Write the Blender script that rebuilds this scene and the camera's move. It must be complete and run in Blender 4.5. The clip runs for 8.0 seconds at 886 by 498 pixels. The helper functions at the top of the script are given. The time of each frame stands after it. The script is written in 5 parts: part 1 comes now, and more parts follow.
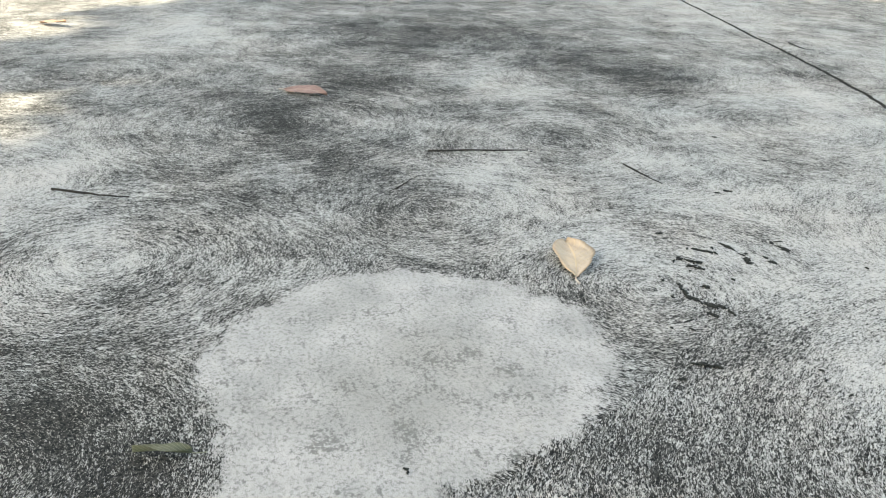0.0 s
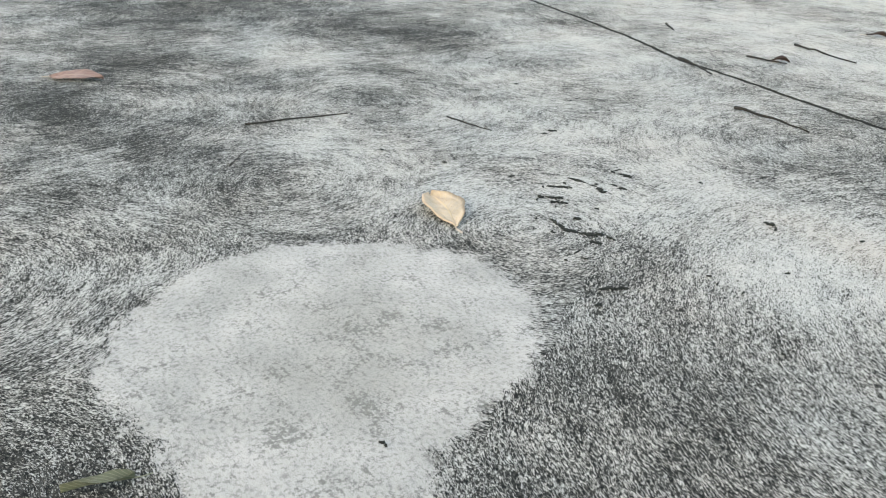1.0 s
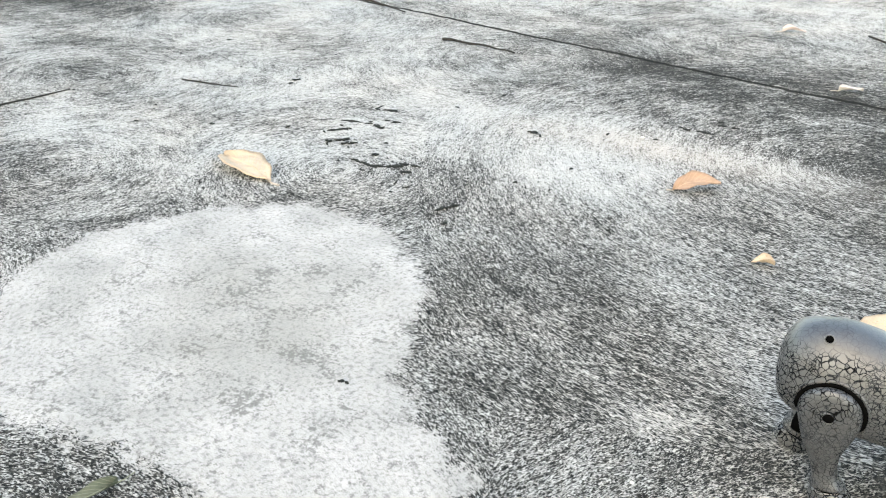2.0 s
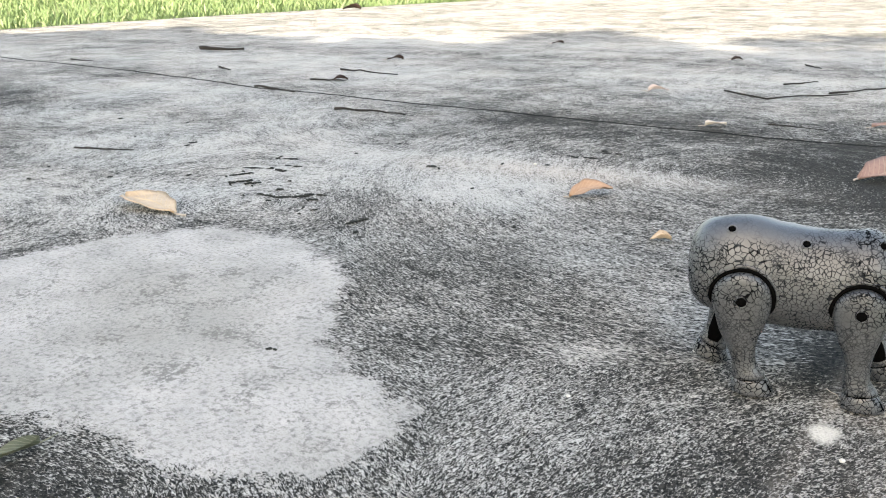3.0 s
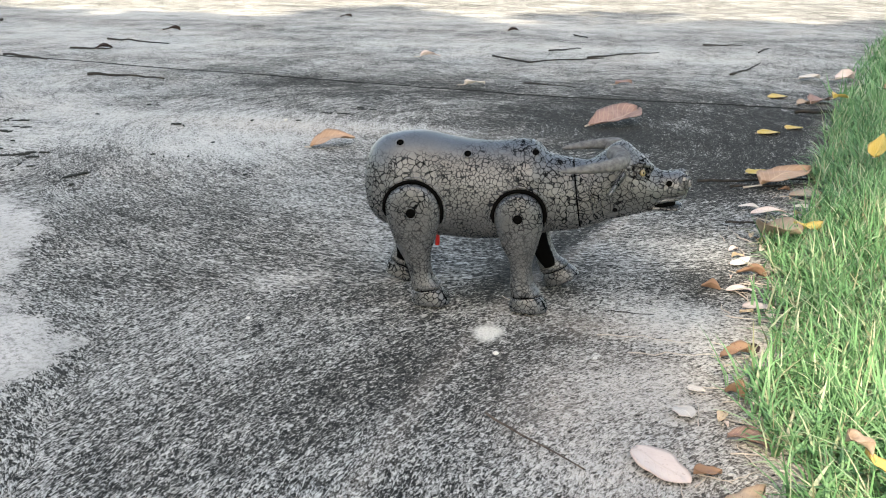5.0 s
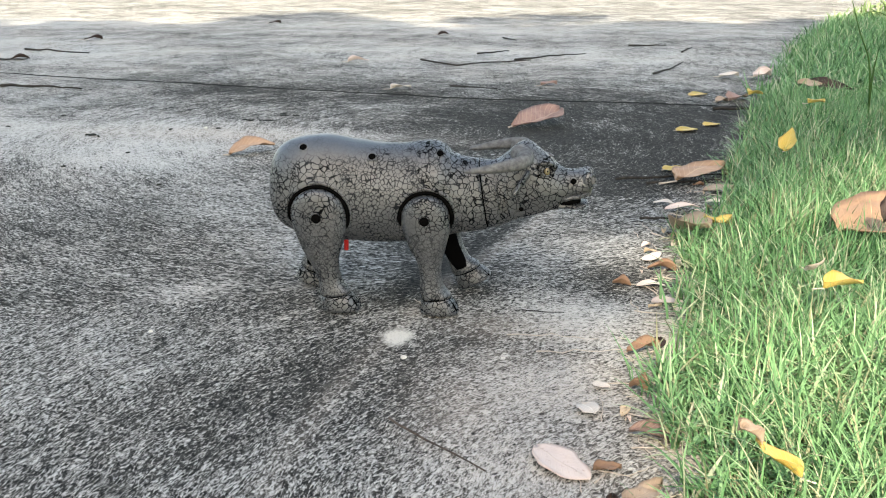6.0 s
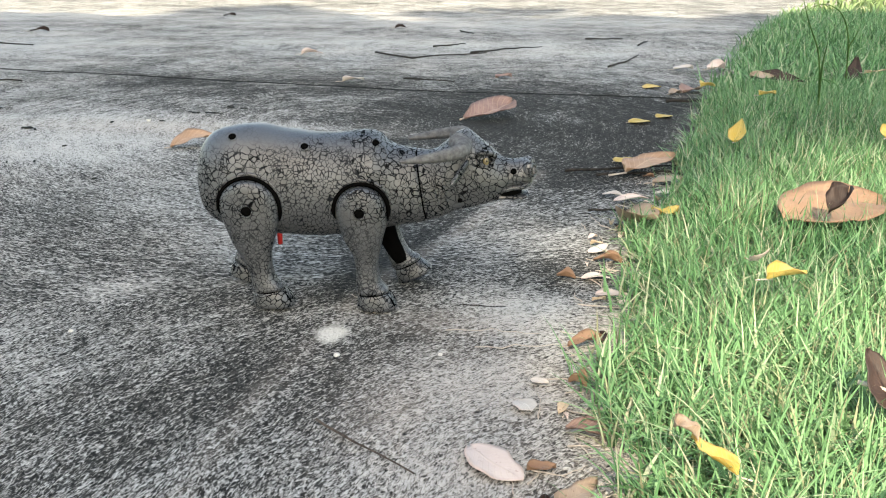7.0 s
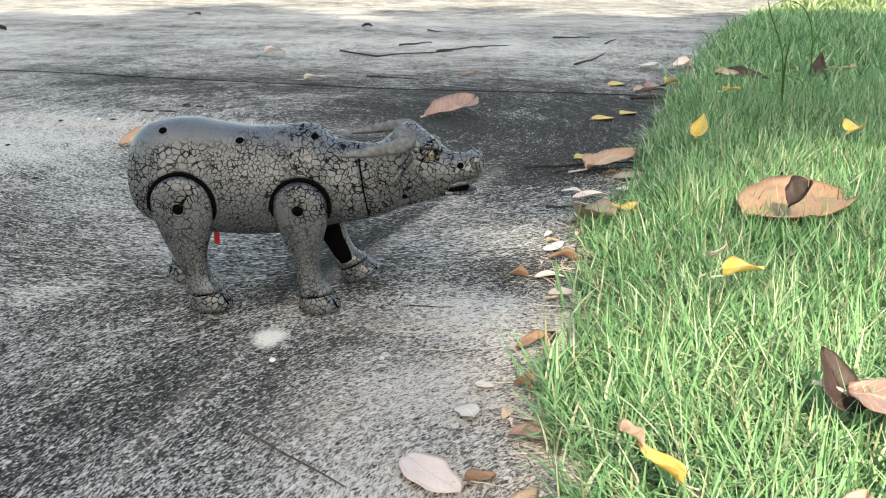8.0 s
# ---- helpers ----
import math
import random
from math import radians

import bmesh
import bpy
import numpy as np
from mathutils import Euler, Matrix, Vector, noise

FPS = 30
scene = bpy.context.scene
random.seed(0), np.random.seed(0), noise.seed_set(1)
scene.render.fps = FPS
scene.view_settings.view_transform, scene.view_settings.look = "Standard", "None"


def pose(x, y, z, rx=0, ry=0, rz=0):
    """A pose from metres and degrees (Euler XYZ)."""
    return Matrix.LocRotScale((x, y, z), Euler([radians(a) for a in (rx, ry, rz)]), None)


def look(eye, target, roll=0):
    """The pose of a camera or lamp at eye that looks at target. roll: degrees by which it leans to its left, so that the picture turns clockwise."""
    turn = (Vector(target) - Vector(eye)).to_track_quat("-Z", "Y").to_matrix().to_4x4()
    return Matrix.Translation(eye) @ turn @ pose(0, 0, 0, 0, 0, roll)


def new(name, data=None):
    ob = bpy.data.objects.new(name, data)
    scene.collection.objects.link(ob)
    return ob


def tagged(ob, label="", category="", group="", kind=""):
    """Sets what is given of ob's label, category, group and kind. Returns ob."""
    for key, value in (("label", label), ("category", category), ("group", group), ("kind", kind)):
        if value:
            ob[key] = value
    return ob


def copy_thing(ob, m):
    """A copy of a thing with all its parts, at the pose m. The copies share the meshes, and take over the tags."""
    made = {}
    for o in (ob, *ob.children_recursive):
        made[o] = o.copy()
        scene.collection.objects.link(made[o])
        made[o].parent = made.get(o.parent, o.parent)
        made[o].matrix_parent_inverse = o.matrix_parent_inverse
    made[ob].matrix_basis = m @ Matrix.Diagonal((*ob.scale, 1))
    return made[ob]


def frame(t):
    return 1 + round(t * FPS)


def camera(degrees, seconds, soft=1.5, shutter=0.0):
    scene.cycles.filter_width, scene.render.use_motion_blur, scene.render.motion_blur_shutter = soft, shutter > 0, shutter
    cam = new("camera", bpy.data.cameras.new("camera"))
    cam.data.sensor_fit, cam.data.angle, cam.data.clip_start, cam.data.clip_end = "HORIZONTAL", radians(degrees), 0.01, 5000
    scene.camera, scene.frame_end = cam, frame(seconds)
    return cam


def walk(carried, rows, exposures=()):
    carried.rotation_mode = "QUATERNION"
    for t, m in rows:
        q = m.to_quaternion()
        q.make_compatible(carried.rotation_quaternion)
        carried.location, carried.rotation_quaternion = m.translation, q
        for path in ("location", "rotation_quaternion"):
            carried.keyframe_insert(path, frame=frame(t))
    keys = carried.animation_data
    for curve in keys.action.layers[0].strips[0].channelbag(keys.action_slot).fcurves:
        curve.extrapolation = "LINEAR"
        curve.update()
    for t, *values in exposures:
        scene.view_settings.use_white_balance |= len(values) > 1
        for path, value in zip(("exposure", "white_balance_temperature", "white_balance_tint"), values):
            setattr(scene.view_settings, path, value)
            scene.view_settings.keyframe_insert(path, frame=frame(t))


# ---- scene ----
# ---- camera and walk ----
cam = camera(55.3, 8.0, soft=1.08)
PATH = [
    (0, (0.161, -0.142, 0.451), (-1.62, 0.284, -0.354), 1.8),
    (0.5, (0.145, -0.218, 0.443), (-1.552, 0.459, -0.37), 1.8),
    (1, (0.075, -0.279, 0.411), (-1.463, 0.687, -0.427), 1.1),
    (1.5, (0.017, -0.358, 0.404), (-1.29, 0.862, -0.491), 1.4),
    (2, (-0.044, -0.464, 0.403), (-0.97, 1.056, -0.509), 1.2),
    (2.2, (-0.05, -0.493, 0.379), (-0.902, 1.085, -0.505), 1.0),
    (3.3, (-0.015, -0.536, 0.276), (-0.756, 1.223, -0.322), -0.4),
    (3.5, (-0.004, -0.537, 0.275), (-0.727, 1.224, -0.338), -0.3),
    (4, (0.031, -0.529, 0.259), (-0.587, 1.251, -0.415), -0.1),
    (4.5, (0.053, -0.521, 0.247), (-0.437, 1.298, -0.426), 0.8),
    (4.7, (0.062, -0.517, 0.243), (-0.372, 1.317, -0.428), 0.9),
    (6, (0.098, -0.504, 0.238), (-0.143, 1.371, -0.416), 0.3),
    (6.5, (0.107, -0.492, 0.234), (-0.068, 1.388, -0.426), 0.4),
    (7, (0.114, -0.484, 0.23), (-0.043, 1.396, -0.433), 0.7),
    (7.5, (0.123, -0.47, 0.226), (-0.002, 1.414, -0.434), 0.9),
    (8, (0.132, -0.46, 0.22), (0.032, 1.426, -0.439), 0.8),
]
walk(cam, [(t, look(eye, target, roll)) for t, eye, target, roll in PATH],
     [(0.0, 1.98, 8900, 3), (0.7, 2.03, 8900, 3), (1.0, 2.06, 8900, 3), (1.5, 2.38, 8800, 4), (2.2, 2.5, 8800, 5), (3.3, 2.02, 8500, 8), (4.5, 1.95, 8400, 7), (8.0, 1.88, 8500, 5)])

# ---- world and sun ----
SUN_ELEVATION, SUN_AZIMUTH = 46.0, 176.0     # degrees; azimuth clockwise from +y
world = bpy.data.worlds.new("sky")
scene.world = world
world.use_nodes = True
sky = world.node_tree.nodes.new("ShaderNodeTexSky")
sky.sky_type, sky.sun_disc = "NISHITA", False
sky.sun_elevation, sky.sun_rotation = radians(SUN_ELEVATION), radians(SUN_AZIMUTH)
sky.dust_density, sky.air_density = 2.0, 1.0
backdrop = world.node_tree.nodes["Background"]
world.node_tree.links.new(sky.outputs[0], backdrop.inputs[0])
backdrop.inputs[1].default_value = 0.15

sun_data = bpy.data.lights.new("sun", "SUN")
sun_data.energy, sun_data.angle, sun_data.color = 2.95, radians(0.6), (1.0, 0.975, 0.95)
sun = new("sun", sun_data)
_e, _a = radians(SUN_ELEVATION), radians(SUN_AZIMUTH)
TO_SUN = Vector((math.sin(_a) * math.cos(_e), math.cos(_a) * math.cos(_e), math.sin(_e)))
sun.matrix_world = look(TO_SUN * 40, (0, 0, 0))


# ---- material helpers ----
class Nodes:
    """A short way to write node materials."""

    def __init__(self, name):
        self.mat = bpy.data.materials.new(name)
        self.mat.use_nodes = True
        self.tree = self.mat.node_tree
        self.bsdf = self.tree.nodes["Principled BSDF"]
        self.out = self.tree.nodes["Material Output"]

    def add(self, kind, **inputs):
        node = self.tree.nodes.new(kind)
        for key, value in inputs.items():
            self.feed(node.inputs[key.replace("_", " ")], value)
        return node

    def feed(self, socket, value):
        if isinstance(value, bpy.types.NodeSocket):
            self.tree.links.new(value, socket)
        else:
            socket.default_value = value

    def math(self, op, a, b=0.0, c=0.0, clamp=False):
        node = self.tree.nodes.new("ShaderNodeMath")
        node.operation, node.use_clamp = op, clamp
        for socket, value in zip(node.inputs, (a, b, c)):
            self.feed(socket, value)
        return node.outputs[0]

    def remap(self, value, a, b, c=0.0, d=1.0):
        node = self.tree.nodes.new("ShaderNodeMapRange")
        for socket, v in zip(node.inputs, (value, a, b, c, d)):
            self.feed(socket, v)
        return node.outputs[0]

    def vector(self, op, a, b, c=None):
        node = self.tree.nodes.new("ShaderNodeVectorMath")
        node.operation = op
        for socket, value in zip(node.inputs, (a, b, c)):
            if value is not None:
                self.feed(socket, value)
        return node.outputs["Value" if op == "DISTANCE" else "Vector"]

    def mix(self, fac, a, b, blend="MIX"):
        node = self.tree.nodes.new("ShaderNodeMix")
        node.data_type, node.blend_type = "RGBA", blend
        self.feed(node.inputs[0], fac)
        for socket, v in ((node.inputs[6], a), (node.inputs[7], b)):
            self.feed(socket, (*v, 1.0) if isinstance(v, tuple) and len(v) == 3 else v)
        return node.outputs[2]

    def noise(self, vector, scale, detail=3.0, rough=0.55):
        node = self.add("ShaderNodeTexNoise", Scale=scale, Detail=detail, Roughness=rough)
        if vector is not None:
            self.tree.links.new(vector, node.inputs["Vector"])
        return node.outputs[0]

    def coords(self, which="Object"):
        return self.add("ShaderNodeTexCoord").outputs[which]

    def position(self):
        return self.add("ShaderNodeNewGeometry").outputs["Position"]

    def island(self):
        return self.add("ShaderNodeNewGeometry").outputs["Random Per Island"]

    def object_random(self):
        return self.add("ShaderNodeObjectInfo").outputs["Random"]

    def attribute(self, name):
        node = self.add("ShaderNodeAttribute")
        node.attribute_name = name
        return node

    def ramp(self, fac, stops):
        node = self.tree.nodes.new("ShaderNodeValToRGB")
        while len(node.color_ramp.elements) < len(stops):
            node.color_ramp.elements.new(0.5)
        for element, (at, colour) in zip(node.color_ramp.elements, stops):
            element.position, element.color = at, (*colour, 1.0)
        self.feed(node.inputs[0], fac)
        return node.outputs[0]

    def bump(self, height, strength, distance, normal=None):
        node = self.add("ShaderNodeBump", Strength=strength, Distance=distance, Height=height)
        if normal is not None:
            self.tree.links.new(normal, node.inputs["Normal"])
        return node.outputs[0]

    def surface(self, colour, roughness=0.8, normal=None, specular=0.5, metallic=0.0):
        self.feed(self.bsdf.inputs["Base Color"], (*colour, 1.0) if isinstance(colour, tuple) and len(colour) == 3 else colour)
        self.feed(self.bsdf.inputs["Roughness"], roughness)
        self.feed(self.bsdf.inputs["Specular IOR Level"], specular)
        self.feed(self.bsdf.inputs["Metallic"], metallic)
        if normal is not None:
            self.feed(self.bsdf.inputs["Normal"], normal)
        return self.mat

    def translucent(self, colour, amount):
        """Lets part of the light through, as thin leaves do."""
        tr = self.add("ShaderNodeBsdfTranslucent")
        self.feed(tr.inputs["Color"], colour)
        mixer = self.add("ShaderNodeMixShader")
        self.feed(mixer.inputs[0], amount)
        self.tree.links.new(self.bsdf.outputs[0], mixer.inputs[1])
        self.tree.links.new(tr.outputs[0], mixer.inputs[2])
        self.tree.links.new(mixer.outputs[0], self.out.inputs[0])
        return self.mat


# centres of the broom's arcs on the concrete: x, y, how far each one holds, how long its strokes are
SWIRLS = [(-0.10, 0.70, 0.62, 1.8), (0.24, -0.22, 0.42, 1.15), (0.26, 0.10, 0.20, 1.3), (-0.87, -0.34, 0.30, 1.7), (-0.86, -0.17, 0.20, 1.5), (-1.50, -0.10, 0.34, 1.3), (-0.68, 0.32, 0.22, 1.7),
          (-1.20, -0.62, 0.24, 1.3), (-0.45, -0.42, 0.30, 1.3), (-0.98, 0.12, 0.20, 1.25), (-0.72, 0.95, 0.30, 1.3), (-1.35, 0.95, 0.34, 1.3), (-1.30, 0.42, 0.28, 1.25), (-0.05, 1.75, 0.45, 1.3),
          (-2.40, 0.30, 0.50, 1.3), (-1.90, 0.80, 0.30, 1.3), (0.75, 0.55, 0.45, 1.3), (-0.40, 1.35, 0.25, 1.3), (-1.95, -0.55, 0.35, 1.3)]


def concrete_material():
    n = Nodes("brushed_concrete")
    pos = n.position()
    sep = n.add("ShaderNodeSeparateXYZ", Vector=pos)
    mildew = n.attribute("mildew").outputs["Fac"]
    patch = n.attribute("patch").outputs["Fac"]
    # broom swirls: each place takes the distance from the centre that owns it
    warp = n.add("ShaderNodeTexNoise", Scale=9.0, Detail=3.0)
    n.tree.links.new(pos, warp.inputs["Vector"])
    moved = n.vector("MULTIPLY_ADD", warp.outputs[1], (0.07, 0.07, 0.0), pos)
    best = v = drag = None
    for cx, cy, reach, long in SWIRLS:
        d = n.vector("DISTANCE", pos, (cx, cy, 0.0))
        owned = n.math("SUBTRACT", n.math("POWER", n.vector("DISTANCE", moved, (cx + 0.035, cy + 0.035, 0.0)), 2.0), reach * reach)
        if best is None:
            best, v, drag = owned, d, 1.0 / long
            continue
        nearer = n.math("LESS_THAN", owned, best)
        v = n.math("ADD", n.math("MULTIPLY", d, nearer), n.math("MULTIPLY", v, n.math("SUBTRACT", 1.0, nearer)))
        drag = n.math("ADD", n.math("MULTIPLY", nearer, 1.0 / long), n.math("MULTIPLY", drag, n.math("SUBTRACT", 1.0, nearer)))
        best = n.math("MINIMUM", owned, best)
    flat = n.vector("MULTIPLY", pos, n.add("ShaderNodeCombineXYZ", X=drag, Y=drag, Z=0.0).outputs[0])
    drawn_at = n.add("ShaderNodeSeparateXYZ", Vector=flat)
    v = n.math("MULTIPLY_ADD", n.noise(pos, 16.0, 2.0), 0.016, v)

    def drawn(across, along, detail=2.0, rough=0.5, bent=0.0):
        """Noise that is fine across the stroke and drawn out along it."""
        vec = n.add("ShaderNodeCombineXYZ", X=n.math("MULTIPLY", v, across), Y=n.math("MULTIPLY", drawn_at.outputs[0], along), Z=n.math("MULTIPLY", drawn_at.outputs[1], along)).outputs[0]
        return n.add("ShaderNodeTexNoise", Vector=vec, Scale=1.0, Detail=detail, Roughness=rough, Distortion=bent).outputs[0]

    stroke, thin = drawn(530.0, 270.0, 1.2, 0.5, 1.2), drawn(900.0, 560.0, 1.0, 0.5, 0.6)
    streak, smear, rings = drawn(150.0, 34.0, 3.0, 0.6), drawn(80.0, 44.0, 4.0, 0.65), drawn(46.0, 7.0, 4.0, 0.65)
    grit = n.noise(pos, 420.0, 2.0, 0.6)
    speck = n.math("ADD", n.math("MULTIPLY", stroke, 0.62), n.math("MULTIPLY", thin, 0.38))
    cloud = n.noise(pos, 8.0, 6.0, 0.68)
    cloud2 = n.noise(pos, 2.3, 4.0, 0.6)

    def swing(value, much):
        return n.math("MULTIPLY", n.math("SUBTRACT", value, 0.5), much)

    # the arcs were drawn deeper away from the grass
    bold = n.math("MAXIMUM", n.remap(sep.outputs[0], -0.35, -0.85), n.remap(sep.outputs[1], 0.30, 0.80))
    m = mildew
    for value, much, more in ((cloud, 0.95, 0.95), (streak, 0.6, 0.35), (rings, 0.35, 0.1), (cloud2, 0.4, 0.5), (smear, 0.35, 0.95)):
        m = n.math("ADD", m, n.math("MULTIPLY", n.math("SUBTRACT", value, 0.5), n.math("MULTIPLY_ADD", bold, more, much)))
    mixed = n.math("ADD", n.math("MULTIPLY", speck, 0.88), n.math("MULTIPLY", grit, 0.12))
    dark = n.math("ADD", n.math("MULTIPLY", swing(mixed, 5.9), n.math("MULTIPLY_ADD", bold, 0.24, 1.0)), n.math("MULTIPLY_ADD", m, 1.25, -0.045), clamp=True)
    warm = n.noise(pos, 5.0, 3.0)
    light_c = n.mix(n.remap(warm, 0.35, 0.7), (0.502, 0.502, 0.482), (0.532, 0.505, 0.472))
    dark_c = n.mix(n.remap(n.noise(pos, 330.0, 2.0), 0.40, 0.75, 0.0, 1.0), (0.010, 0.0105, 0.010), (0.062, 0.062, 0.057))
    light_c = n.mix(n.remap(n.noise(pos, 230.0, 3.0, 0.6), 0.42, 0.68, 0.0, 0.6), light_c, (0.27, 0.268, 0.255))
    col = n.mix(dark, light_c, dark_c)
    # smooth skim of lighter cement
    edge = n.math("ADD", patch, n.math("MULTIPLY", n.math("SUBTRACT", n.noise(pos, 38.0, 6.0, 0.7), 0.5), 0.085))
    inside = n.remap(n.math("ADD", edge, n.math("MULTIPLY", n.math("SUBTRACT", 0.5, speck), 0.05)), -0.004, 0.006)
    pits = n.noise(pos, 240.0, 3.0, 0.7)
    stain = n.noise(pos, 11.0, 5.0, 0.6)
    skim = n.mix(n.remap(stain, 0.36, 0.66), (0.35, 0.343, 0.326), (0.50, 0.482, 0.463))
    worn = n.attribute("skimstain").outputs["Fac"]
    skim = n.mix(n.math("MULTIPLY", worn, n.remap(cloud, 0.3, 0.65, 0.15, 0.85)), skim, (0.30, 0.29, 0.265))
    much = n.math("ADD", n.remap(n.noise(pos, 26.0, 4.0, 0.65), 0.35, 0.7, -0.13, 0.13), n.math("MULTIPLY", worn, 0.06))
    skim = n.mix(n.remap(n.math("ADD", n.noise(pos, 210.0, 4.0, 0.75), much), 0.56, 0.66, 0.0, 0.72), skim, (0.12, 0.12, 0.11))
    skim = n.mix(n.remap(pits, 0.50, 0.66, 0.0, 0.6), skim, (0.14, 0.138, 0.13))
    skim = n.mix(n.remap(speck, 0.50, 0.68, 0.0, 0.45), skim, (0.20, 0.20, 0.19))
    col = n.mix(inside, col, skim)
    # bleached sand and cement dust
    sand = n.attribute("sand").outputs["Fac"]
    sandy = n.math("MULTIPLY", sand, n.remap(n.math("ADD", speck, n.math("MULTIPLY", grit, 0.6)), 1.08, 0.77), clamp=True)
    col = n.mix(sandy, col, (0.50, 0.435, 0.38))
    white = n.attribute("chalk").outputs["Fac"]
    col = n.mix(n.remap(n.math("ADD", white, n.math("MULTIPLY", n.math("SUBTRACT", grit, 0.5), 0.5)), 0.35, 0.65), col, (0.57, 0.555, 0.515))
    joint = n.remap(n.math("ADD", n.attribute("joint").outputs["Fac"], n.math("MULTIPLY", n.math("SUBTRACT", n.noise(pos, 130.0, 3.0), 0.5), 2.2)), 0.62, 0.72)
    col = n.mix(n.math("MULTIPLY", joint, 0.95), col, (0.018, 0.019, 0.018))
    rough = n.remap(dark, 0.0, 1.0, 0.72, 0.86)
    keep = n.remap(inside, 0.0, 1.0, 1.0, 0.25)
    relief = n.math("MULTIPLY", n.math("SUBTRACT", 0.9, speck), keep)
    b1 = n.bump(relief, 0.9, 0.0024)
    b2 = n.bump(grit, 0.30, 0.0010, b1)
    return n.surface(col, rough, b2, 0.12)


def soil_material():
    n = Nodes("soil")
    pos = n.position()
    a, b = n.noise(pos, 3.0, 5.0), n.noise(pos, 45.0, 4.0)
    col = n.mix(n.remap(a, 0.35, 0.65), (0.035, 0.075, 0.026), (0.055, 0.115, 0.038))
    col = n.mix(n.remap(b, 0.4, 0.7), col, (0.085, 0.085, 0.045))
    return n.surface(col, 0.95, n.bump(b, 0.6, 0.01), 0.2)


def grass_material(name, low, mid, high, straw):
    n = Nodes(name)
    r = n.island()
    tone = n.noise(n.position(), 5.0, 3.0)
    col = n.ramp(r, [(0.0, low), (0.5, mid), (0.86, high), (0.93, straw)])
    col = n.mix(n.remap(tone, 0.35, 0.7, 0.0, 0.45), col, high)
    n.surface(col, 0.55, None, 0.2)
    return n.translucent(col, 0.17)


def leaf_material(name, main, second, spots, vein, rough=0.6, through_light=0.15):
    n = Nodes(name)
    uv = n.coords("UV")
    sep = n.add("ShaderNodeSeparateXYZ", Vector=uv)
    obj = n.coords("Object")
    side = n.math("ABSOLUTE", n.math("SUBTRACT", sep.outputs[1], 0.5))
    big = n.noise(obj, 55.0, 4.0, 0.6)
    fine = n.noise(obj, 420.0, 3.0, 0.6)
    col = n.mix(n.remap(big, 0.38, 0.66), main, second)
    col = n.mix(n.remap(fine, 0.6, 0.72, 0.0, 0.7), col, spots)
    rim = n.remap(n.math("ADD", side, n.math("MULTIPLY", n.math("SUBTRACT", big, 0.5), 0.5)), 0.40, 0.55, 0.0, 0.5)
    col = n.mix(rim, col, spots)
    wave = n.math("SINE", n.math("MULTIPLY", n.math("SUBTRACT", sep.outputs[0], n.math("MULTIPLY", side, 0.55)), 62.0))
    veins = n.math("MULTIPLY", n.remap(wave, 0.82, 0.98), 0.45)
    rib = n.remap(side, 0.012, 0.035, 0.75, 0.0)
    line = n.math("MAXIMUM", veins, rib)
    col = n.mix(line, col, vein)
    n.surface(col, rough, n.bump(n.math("ADD", line, n.math("MULTIPLY", fine, 0.6)), 0.35, 0.0006), 0.35)
    return n.translucent(col, through_light)


def bark_material(name, a, b, scale):
    n = Nodes(name)
    obj = n.coords("Object")
    g = n.noise(obj, scale, 5.0, 0.65)
    return n.surface(n.mix(n.remap(g, 0.35, 0.65), a, b), 0.85, n.bump(g, 0.6, 0.3 / scale), 0.25)


